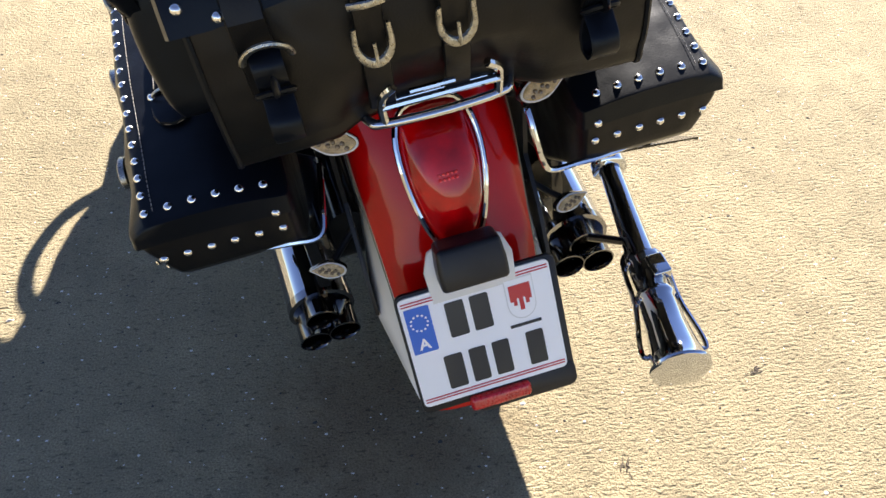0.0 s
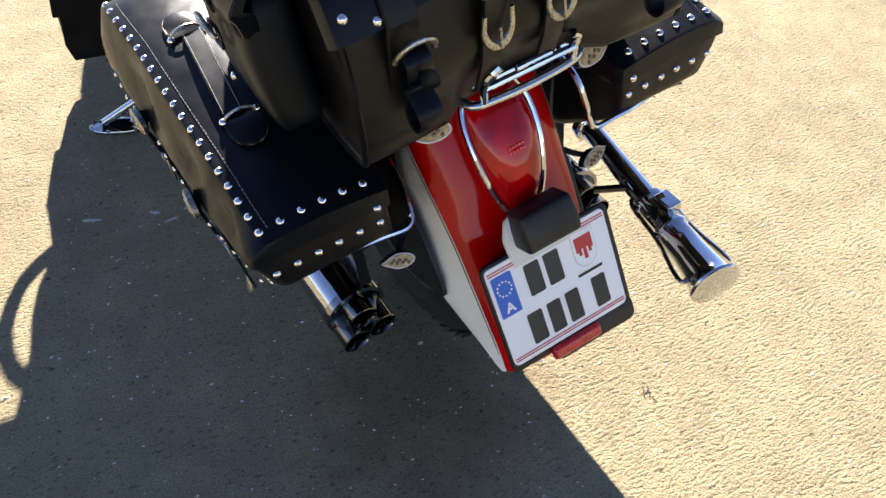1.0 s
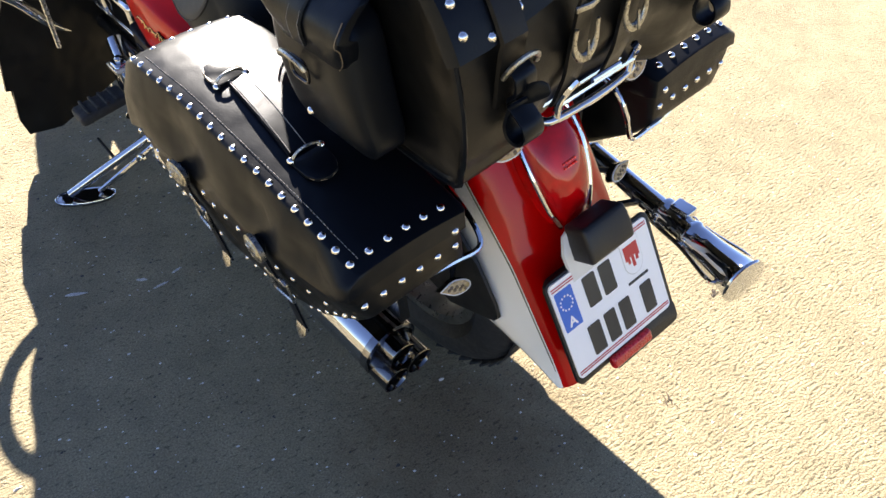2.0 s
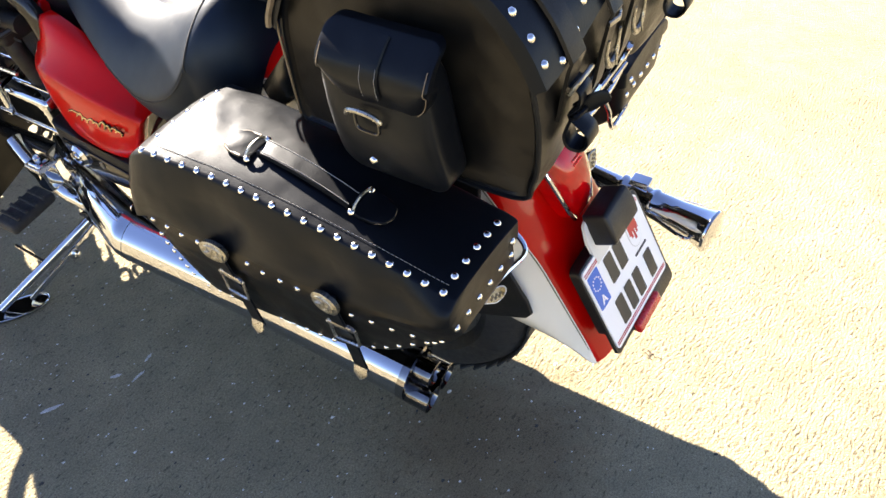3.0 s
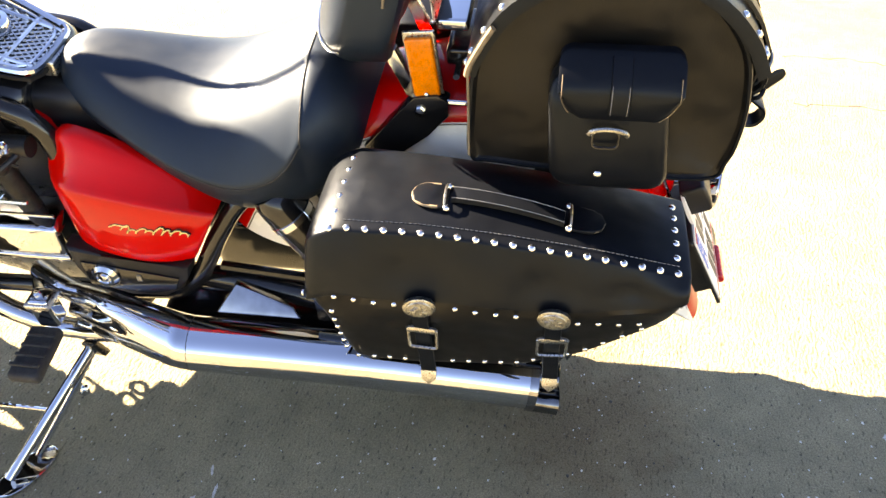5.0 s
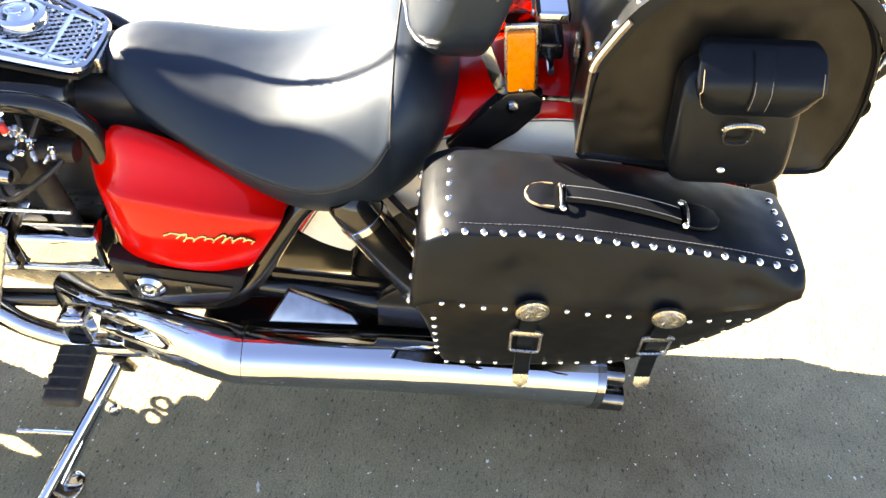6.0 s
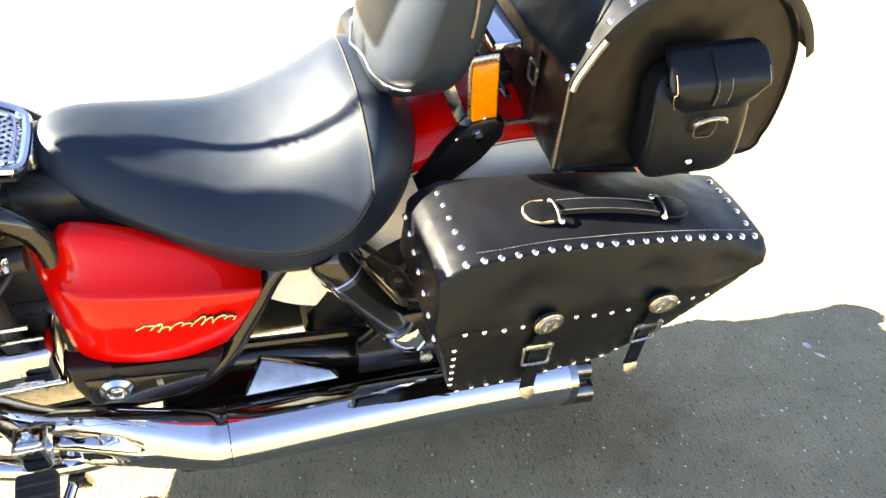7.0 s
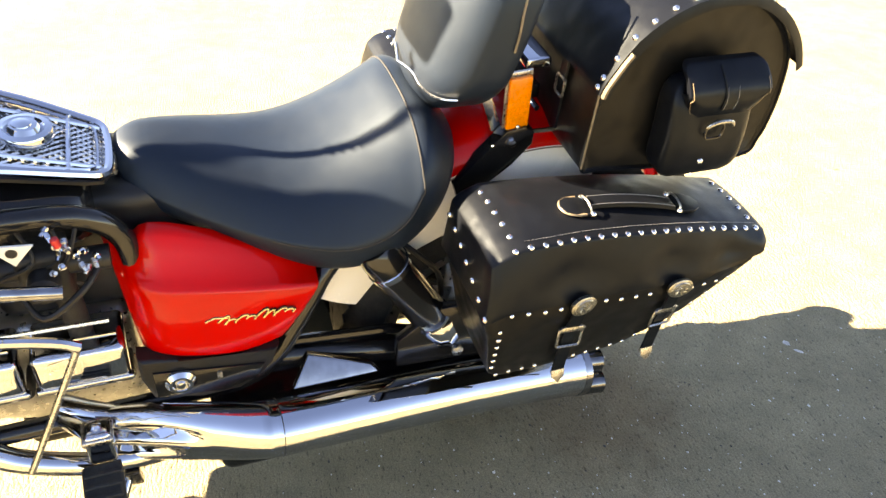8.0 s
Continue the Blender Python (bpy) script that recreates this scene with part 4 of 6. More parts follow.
PAD_FULL = 3.0      # how full the cushion is across


def glide(table, x):
    """Value at x of a table of (x, value), along a smooth curve."""
    if x <= table[0][0]:
        return table[0][1]
    if x >= table[-1][0]:
        return table[-1][1]
    k = max(i for i in range(len(table) - 1) if table[i][0] <= x)

    def slope(i):
        a, b = table[max(i - 1, 0)], table[min(i + 1, len(table) - 1)]
        return (b[1] - a[1]) / (b[0] - a[0])
    (a, fa), (b, fb) = table[k], table[k + 1]
    h = b - a
    t = (x - a) / h
    return (2 * t ** 3 - 3 * t * t + 1) * fa + (t ** 3 - 2 * t * t + t) * h * slope(k) + (3 * t * t - 2 * t ** 3) * fb + (t ** 3 - t * t) * h * slope(k + 1)


def skirt_point(y, a):
    w, t, b = glide(SKIRT_HALF, y), glide(SKIRT_TOP, y), glide(SKIRT_LOW, y)
    c, s = math.cos(a), math.sin(a)
    edge = b + (t - b) * 0.5
    x = w * abs(c) ** 0.75 * (1 if c > 0 else -1)
    if s >= 0:
        return V(x, y, edge + (t - edge) * s ** 0.85)
    return V(x * (1 - 0.14 * abs(s)), y, edge - (edge - b) * abs(s) ** 0.7)


def pad_point(y, f, grow=0.0):
    """The cushion's skin; f from -1 (right seam) over the middle to +1 (left seam)."""
    w, t, e = glide(PAD_HALF, y) + grow, glide(PAD_TOP, y) + grow, glide(PAD_EDGE, y)
    k = math.sin(abs(f) * math.pi / 2)
    bowl = 0.010 * math.exp(-((y - 0.88) / 0.1) ** 2) * (1 - f * f)
    return V(-math.copysign(w * k, f), y, e + (t - e) * (1 - k ** PAD_FULL) - bowl)


def seat():
    n = 40
    pad_ys = [0.668, 0.671, 0.675, 0.68, 0.687, 0.695, 0.705] + [0.72 + 0.02 * i for i in range(20)] + [1.11, 1.12, 1.13, 1.14]
    back_ys = [0.575, 0.578, 0.583, 0.59, 0.60, 0.612, 0.625, 0.638, 0.650, 0.660]
    under = [math.pi + math.pi * k / 24 for k in range(25)]
    rings = []
    for y in back_ys:
        rings.append([skirt_point(y, math.pi * k / n) for k in range(n + 1)] + [skirt_point(y, a) for a in under[1:-1]])
    for y in pad_ys:
        rings.append([pad_point(y, -1 + 2 * k / n) for k in range(n + 1)] + [skirt_point(y, a) for a in under[1:-1]])
    for e, d in ((0, -0.012), (-1, 0.010)):
        mid = sum(rings[e], V(0, 0, 0)) / len(rings[e])
        cap = [mid + (p - mid) * 0.6 + V(0, d, 0) for p in rings[e]]
        rings = [cap] + rings if e == 0 else rings + [cap]
    bm = loft(rings)
    bm.verts.ensure_lookup_table()
    m = n + 24
    seam_row = len(back_ys) + 1
    kept = set(seam_row * m + k for k in range(n + 1))
    for r in range(seam_row, len(rings) - 1):
        kept.update((r * m, r * m + n))
    for _ in range(4):
        bmesh.ops.smooth_vert(bm, verts=[v for v in bm.verts if v.index not in kept], factor=0.35, use_axis_x=True, use_axis_y=True, use_axis_z=True)
    line = [bm.verts[r * m].co.copy() for r in range(seam_row + 17, seam_row, -1)]
    line += [bm.verts[seam_row * m + k].co.copy() for k in range(n + 1)]
    line += [bm.verts[r * m + n].co.copy() for r in range(seam_row + 1, seam_row + 18)]
    ob = part("seat", bm, SEAT_VINYL, bike, "black vinyl solo seat with a dished cushion", angle=34)
    part("seam_piping", tube(line, 0.0017, 6), RUBBER, ob, "thin black seam piping")
    part("nose_bracket", softbox((0.06, 0.03, 0.03), 0.006, (1, 1, 1), center=(-0.03, 1.155, 0.842)), STEEL, ob, "small steel bracket")


seat()


def backrest():
    """Thick driver backrest pad on a chrome post."""
    def warp(p):
        fz = p.z + 0.5
        w = 0.135 + 0.02 * math.sin(math.pi * fz) - 0.03 * max(0, 0.25 - fz) * 4
        thick = 0.062
        bow = 0.05 * (p.x * 2) ** 2
        lean_ = -0.09 * fz
        return V(p.x * 2 * w, 0.612 + p.y * 2 * thick - bow * 0.6 + lean_ - 0.02 * max(0, 0.2 - fz) * 5, 0.890 + fz * 0.31)
    pad = part("backrest", softbox((1, 1, 1), 0.28, (8, 4, 8), warp=warp), SEAT_VINYL, bike, "padded black leather backrest")
    for k in (-1, 1):
        seam = curve([(0.0, 0.662, 0.955), (k * 0.046, 0.652, 0.960), (k * 0.078, 0.646, 0.950), (k * 0.105, 0.633, 0.944), (k * 0.125, 0.618, 0.947), (k * 0.140, 0.602, 0.953)], 4)
        part("piping", tube(seam, 0.0022, 6), NICKEL, pad, "bright piping under the pad")
        edge = curve([(k * 0.158, 0.522, 1.041), (k * 0.156, 0.517, 1.075), (k * 0.152, 0.514, 1.106), (k * 0.134, 0.498, 1.162), (k * 0.11, 0.488, 1.195)], 4)
        part("piping", tube(edge, 0.0022, 6), PIPING, pad, "pale piping round the pad")
    for s in (-1, 1):
        post = slab([(0.512, 0.852), (0.488, 0.848), (0.524, 0.935), (0.548, 0.940)], 0.018, 0.003, at=side_plane(s * 0.080, s))
        part("backrest_post", post, NICKEL, bike, "bright steel backrest strap")
        bar = slab([(0.575, 0.735), (0.545, 0.735), (0.475, 0.795), (0.440, 0.835), (0.440, 0.862), (0.458, 0.874), (0.495, 0.868), (0.515, 0.845), (0.585, 0.765)], 0.026, 0.003)
        bar.transform(side_plane(s * 0.100, s))
        br = part("rack_bracket", bar, BLACK, bike, "black angled rack bracket")
        bolt = lathe([(0, 0.010), (0.004, 0.010), (0.004, 0.0075), (0.010, 0.0075), (0.011, 0.004)], (s * 0.126, 0.485, 0.847), (s, 0, 0), 6)
        part("bolt", bolt, CHROME, br, "chrome bolt")
        rf = softbox((0.010, 0.042, 0.108), 0.004, (1, 2, 4))
        rf.transform(Matrix.Translation((s * 0.118, 0.478, 0.920)) @ pose(0, 0, 0, -5, 3 * s, 0))
        refl = part("side_reflector", rf, AMBER, bike, "amber side reflector")
        back = softbox((0.006, 0.050, 0.120), 0.003, (1, 1, 1))
        back.transform(Matrix.Translation((s * 0.111, 0.478, 0.922)) @ pose(0, 0, 0, -5, 3 * s, 0))
        part("reflector_mount", back, STEEL, refl)
        for dz in (-0.046, 0.046):
            sc = dome(0.004, 0.002, 8, 2)
            sc.transform(frame_at((s * 0.1235, 0.478 + dz * 0.087, 0.920 + dz), (s, 0, 0)))
            part("screw", sc, NICKEL, refl)
    part("backrest_bar", softbox((0.175, 0.050, 0.020), 0.006, (2, 1, 1), center=(0, 0.435, 0.975)), CHROME, bike, "flat chrome cross bar")
    part("backrest_bar", tube([(-0.10, 0.430, 0.893), (0.10, 0.430, 0.893)], 0.0055, 8), CHROME, bike, "thin chrome cross rod")
    lug = softbox((0.13, 0.04, 0.03), 0.006, (2, 1, 1), center=(0, 0.43, 0.905))
    part("rack_clamp", lug, BLACK, bike, "black rack clamp")
    part("rack_plate", softbox((0.22, 0.30, 0.012), 0.004, (1, 1, 1), center=(0, 0.24, 0.872)), BLACK, bike, "black rack plate")


backrest()


# ---- side covers, frame, exhaust ----
def side_cover(s):
    # rows from the lower edge over the crease to the upper edge: (y, z) rear to front, and how far out
    lower = curve([(0.0, 0.921, 0.530), (0.0, 0.985, 0.523), (0.0, 1.06, 0.530), (0.0, 1.145, 0.545)], 8)
    crease = curve([(0.0, 0.850, 0.654), (0.0, 0.94, 0.676), (0.0, 1.06, 0.698), (0.0, 1.168, 0.708)], 8)
    upper = curve([(0.0, 0.846, 0.664), (0.0, 0.93, 0.712), (0.0, 1.075, 0.778), (0.0, 1.190, 0.790)], 8)
    n = len(lower)

    def row(f, out):
        line = []
        for i in range(n):
            u = i / (n - 1)
            cut = 0.40 * math.exp(-((u - 0.86) / 0.06) ** 2)      # hollow round the frame tube
            p = lower[i].lerp(crease[i], f) if f <= 1 else crease[i].lerp(upper[i], (f - 1) * (1 - cut))
            bow = 0.014 * math.sin(math.pi * min(max(u, 0), 1)) - (0.012 + 0.050 * min(max(f, 0), 1)) * (max(0, u - 0.74) / 0.26) ** 2
            line.append(V(-(out + bow), p.y, p.z))
        first, last = line[0], line[-1]
        return [first + V(0.034, 0.008, 0), first + V(0.010, -0.001, 0)] + line + [last + V(0.008, 0.006, 0), last + V(0.036, 0.004, 0)]
    levels = ((0.0, 0.160), (-0.015, 0.185), (0.0, 0.195), (0.06, 0.2005), (0.3, 0.206), (0.6, 0.209), (0.85, 0.2085), (0.95, 0.2065), (1.0, 0.2020), (1.06, 0.1950), (1.3, 0.180), (1.6, 0.163), (1.9, 0.150), (2.0, 0.140), (1.98, 0.120))
    bm = loft([row(f, out) for f, out in levels], closed=False)
    cover = part("side_cover", mirrored(bm, s), RED, bike, "glossy red side cover", angle=70)
    # maker's script as plain gold strokes on black
    for mat, r, lift, name in ((BLACK, 0.0026, 0.0, "badge_outline"), (GOLD, 0.0012, 0.0028, "badge")):
        badge = bmesh.new()
        scrawl = []
        for k in range(121):
            f = k / 120
            a = 2 * math.pi * 8 * f
            h = 0.0095 if f < 0.12 or 0.50 < f < 0.66 else 0.0045
            rise = h * math.sin(a) + 0.003 * math.sin(a * 0.5)
            scrawl.append(V(-0.2215 - lift, 1.022 - 0.130 * f + 0.0035 * math.cos(a) - 0.7 * rise, 0.623 + 0.001 * f + rise))
        join(badge, tube(scrawl, r, 6))
        join(badge, tube([V(-0.2212 - lift, 1.046, 0.628), V(-0.2215 - lift, 1.032, 0.635), V(-0.2215 - lift, 1.01, 0.631)], r, 6))
        part(name, mirrored(badge, s), mat, cover, "gold script-like badge" if mat == GOLD else "")
    low = [(1.165, 0.556), (1.10, 0.536), (1.02, 0.520), (0.925, 0.528), (0.940, 0.490), (0.958, 0.458), (1.00, 0.430), (1.07, 0.432), (1.150, 0.448), (1.165, 0.50)]
    bm = slab(low, 0.035, 0.008, at=side_plane(-0.180), segments=3)
    pan = part("lower_cover", mirrored(bm, s), PLASTIC, bike, "black lower cover with chrome lock")
    door = slab([(1.145, 0.520), (0.955, 0.492), (0.970, 0.458), (1.03, 0.440), (1.145, 0.456)], 0.006, 0.003, at=side_plane(-0.214))
    part("cover_plate", mirrored(door, s), BLACK, pan)
    lock = lathe([(0, 0.027), (0.005, 0.027), (0.012, 0.020), (0.012, 0.015), (0.007, 0.012), (0.013, 0.008), (0.014, 0.0)], (-0.219, 1.102, 0.490), (-1, 0, 0), 20)
    part("lock", mirrored(lock, s), CHROME, pan, "chrome key lock")
    tag = slab(rounded(0.009, 0.016, 0.001, cx=1.035, cy=0.488), 0.002, at=side_plane(-0.2205))
    part("maker_tag", mirrored(tag, s), STEEL, pan, "small pale tag")


for s in (-1, 1):
    side_cover(s)


def frame_tubes(s):
    h = 0.0 if s < 0 else -0.045
    up = tube(curve([(s * 0.165, 1.62, 0.850 + h), (s * 0.165, 1.40, 0.848 + h), (s * 0.160, 1.25, 0.842 + h), (s * 0.152, 1.19, 0.822 + h), (s * 0.146, 1.155, 0.785 + h), (s * 0.145, 1.140, 0.725 + h), (s * 0.14, 1.14, 0.55)], 6), 0.019, 12)
    part("frame_tube", up, BLACK, bike, "thick black frame tube")
    rear = tube(curve([(s * 0.10, 0.70, 0.72), (s * 0.150, 0.815, 0.650), (s * 0.175, 0.865, 0.585), (s * 0.185, 0.925, 0.480), (s * 0.178, 0.985, 0.415), (s * 0.165, 1.10, 0.385), (s * 0.16, 1.6, 0.36)], 6), 0.0185, 12)
    part("frame_tube", rear, BLACK, bike, "black rear frame tube")
    part("swingarm", tube([(s * 0.140, 1.00, 0.425), (s * 0.148, 0.85, 0.415), (s * 0.150, 0.60, 0.365), (s * 0.145, 0.42, 0.325)], [0.022, 0.026, 0.028, 0.030], 12), BLACK, bike, "black swingarm")
    part("swingarm_brace", tube([(s * 0.15, 0.90, 0.462), (s * 0.152, 0.70, 0.445), (s * 0.152, 0.56, 0.400)], 0.010, 8), BLACK, bike)
    # wedge-shaped plate, its face turned a little upwards
    edge = [(0.905, 0.396), (0.868, 0.442), (0.750, 0.412), (0.734, 0.396)]
    plate = slab(edge, 0.012, 0.003, at=lambda p: V(s * (0.236 - 0.85 * (p.y - 0.36) + p.z), p.x, p.y))
    part("pivot_cover", plate, DARK_CHROME, bike, "chrome pivot cover")
    # shock absorber
    top, low = V(s * 0.180, 0.748, 0.698), V(s * 0.191, 0.577, 0.416)
    d = (low - top)
    L = d.length
    body = lathe([(0.0, 0.032), (0.01, 0.038), (L * 0.10, 0.040), (L * 0.70, 0.039), (L * 0.72, 0.035), (L * 0.73, 0.028)], top, d, 28)
    sh = part("shock_absorber", body, BLACK, bike, "black shock absorber with chrome ends")
    part("collar", lathe([(L * 0.16, 0.040), (L * 0.165, 0.0422), (L * 0.20, 0.0422), (L * 0.205, 0.040)], top, d, 28), CHROME, sh)
    part("ring", lathe([(L * 0.69, 0.037), (L * 0.695, 0.0415), (L * 0.715, 0.0415), (L * 0.72, 0.035)], top, d, 24), CHROME, sh)
    part("lower_cup", lathe([(L * 0.72, 0.034), (L * 0.75, 0.041), (L * 0.92, 0.034), (L * 0.97, 0.026), (L, 0.012)], top, d, 8), CHROME, sh)
    part("eye_bolt", lathe([(0, 0.012), (0.008, 0.012), (0.010, 0.006)], low + V(s * 0.02, -0.005, -0.005), (s, 0, 0), 12), STEEL, sh)
    part("hose", tube(curve([(s * 0.11, 0.70, 0.66), (s * 0.15, 0.64, 0.62), (s * 0.14, 0.60, 0.56), (s * 0.12, 0.58, 0.48)], 5), 0.006, 8), PLASTIC, bike, "black hose")
    part("bag_mount", lathe([(0, 0.028), (0.02, 0.030), (0.03, 0.022)], (s * 0.13, 0.55, 0.62), (s, 0, 0), 18), STEEL, bike, "round steel bag mount")


for s in (-1, 1):
    frame_tubes(s)


def exhaust(s):
    axis = [V(-0.264, 0.945, 0.354), V(-0.246, 0.60, 0.324), V(-0.228, 0.279, 0.276) if s < 0 else V(-0.236, 0.245, 0.312)]
    can = tube(curve(axis, 6), [0.0555 + 0.0002 * k for k in range(13)], 28)
    muffler = part("muffler", mirrored(can, s), CHROME, bike, "long polished chrome muffler")
    seam = lathe([(-0.0010, 0.0552), (0, 0.0561), (0.0010, 0.0552)], axis[0], axis[1] - axis[0], 28, caps=False)
    part("muffler_seam", mirrored(seam, s), SOOT, muffler, "thin dark joint")
    nut = lathe([(0, 0.0045), (0.006, 0.0045), (0.008, 0.003)], axis[0] + V(-0.012, 0, -0.056), (-0.2, 0, -1), 8)
    part("clamp_bolt", mirrored(nut, s), STEEL, muffler)
    end = axis[2]
    d = (axis[2] - axis[1]).normalized()
    part("end_ring", mirrored(lathe([(-0.012, 0.054), (-0.010, 0.0595), (0.006, 0.0595), (0.008, 0.052), (0.004, 0.044)], end, d, 28), s), DARK_CHROME, muffler)
    for dx, dz, ln in ((-0.004, 0.027, 0.046), (-0.027, -0.021, 0.050), (0.027, -0.015, 0.049)):
        o = end + V(dx, 0, dz)
        bm = lathe([(-0.01, 0.0262), (ln, 0.0275), (ln + 0.002, 0.0287), (ln + 0.003, 0.0265), (ln - 0.004, 0.0235), (0.0, 0.0235)], o, d, 22, caps=False)
        pipe = part("exhaust_tip", mirrored(bm, s), TIP_CHROME, muffler, "chrome tail pipe darkened for the shade it mirrors")
        part("soot", mirrored(lathe([(ln - 0.045, 0.0225), (ln - 0.045, 0.0)], o, d, 18), s), SOOT, pipe, "sooty pipe mouth")
    # header cover: two pipes that run together
    stations = [(0.930, -0.2635, 0.3530, 0.0545, 0.0545), (0.946, -0.2645, 0.3545, 0.0549, 0.0549), (1.00, -0.267, 0.369, 0.0590, 0.0540), (1.05, -0.268, 0.385, 0.0635, 0.0500), (1.10, -0.268, 0.401, 0.0680, 0.0470),
                (1.15, -0.266, 0.415, 0.0715, 0.0430), (1.20, -0.263, 0.425, 0.0730, 0.0390), (1.235, -0.261, 0.431, 0.0700, 0.0330)]
    rings = []
    for i in range(33):
        y = 0.930 + 0.305 * i / 32
        x, z, h, w = (glide([(q[0], q[k]) for q in stations], y) for k in (1, 2, 3, 4))
        bend = min(max((y - 0.965) / 0.24, 0), 1)      # swings in under the engine
        x, z = x + 0.075 * bend, z - 0.092 * bend
        deep = 0.030 * min(max((y - 1.075) / 0.09, 0), 1) ** 0.8, 0.030 * min(max((y - 1.11) / 0.09, 0), 1) ** 0.8
        ring = []
        for k in range(72):
            a = 2 * math.pi * k / 72
            v = math.sin(a)
            dip = deep[0] * math.exp(-((v - 0.50) / 0.13) ** 2) + deep[1] * math.exp(-((v + 0.18) / 0.17) ** 2)
            ring.append(V(x - w * math.cos(a) + dip * max(math.cos(a), 0) ** 0.5, y, z + h * v))
        rings.append(ring)
    head = loft(rings)
    header = part("exhaust_header", mirrored(head, s), CHROME, bike, "chrome exhaust header cover")
    lower = curve([(-0.206, 1.14, 0.298), (-0.205, 1.17, 0.286), (-0.206, 1.21, 0.284), (-0.208, 1.24, 0.288), (-0.208, 1.29, 0.294), (-0.200, 1.39, 0.330), (-0.185, 1.46, 0.375)], 6)
    part("header_pipe", mirrored(tube(lower, [0.026 - 0.004 * min(k / 20, 1) for k in range(len(lower))], 18), s), CHROME, header)
    upper = curve([(-0.200, 1.15, 0.370), (-0.192, 1.19, 0.376), (-0.185, 1.22, 0.382), (-0.172, 1.26, 0.390), (-0.140, 1.32, 0.395)], 6)
    part("header_pipe", mirrored(tube(upper, [0.025 - 0.002 * min(k / 20, 1) for k in range(len(upper))], 18), s), CHROME, header)
    # housing made oversize so no sun leaks through the bike's shadow
    box = softbox((0.13, 0.60, 0.17), 0.03, (2, 4, 2), center=(-0.155, 0.76, 0.255))
    # plate added below each bag to keep sun out of the ground shadow
    sup = slab([(0.24, 0.37), (0.70, 0.395), (0.70, 0.47), (0.62, 0.54), (0.24, 0.54)], 0.02, 0.004, at=side_plane(-0.195))
    part("gap_plate", mirrored(sup, s), BLACK, bike, "black plate added to close lit gaps below the bag")
    if s > 0:
        # hidden plate added between muffler and bag to stop sun coming through
        part("sun_stop_plate", slab([(0.44, 0.39), (0.72, 0.40), (0.74, 0.51), (0.44, 0.505)], 0.008, 0.002, at=side_plane(0.280, 1)), BLACK, bike, "added black plate that stops a sliver of sun")
        # further right-hand plate, added only to block slivers of sun
        part("gap_plate", slab([(0.68, 0.46), (0.88, 0.50), (0.88, 0.66), (0.68, 0.64)], 0.02, 0.004, at=side_plane(0.195, 1)), BLACK, bike)
        # unseen box added to block sun that would light the ground behind
        part("sun_stop_box", softbox((0.15, 0.17, 0.21), 0.03, (2, 2, 2), center=(0.155, 1.22, 0.390)), SOOT, bike, "unseen dark box added to block the sun")
        # added tray whose only job is to fill out the bag's shadow
        tray = [[V(-x, y, lerp(BAG_BOTTOM, y) - dz) for x, dz in ((0.24, 0.012), (0.388, 0.030), (0.398, 0.034), (0.398, 0.028), (0.24, 0.006))] for y in (0.16, 0.22, 0.30, 0.40, 0.50, 0.62)]
        part("shade_tray", mirrored(loft(tray), s), BLACK, bike, "black tray added under the bag to fill its shadow")
    part("drive_housing", mirrored(box, s), BLACK, bike, "black drive and exhaust housing")


for s in (-1, 1):
    exhaust(s)


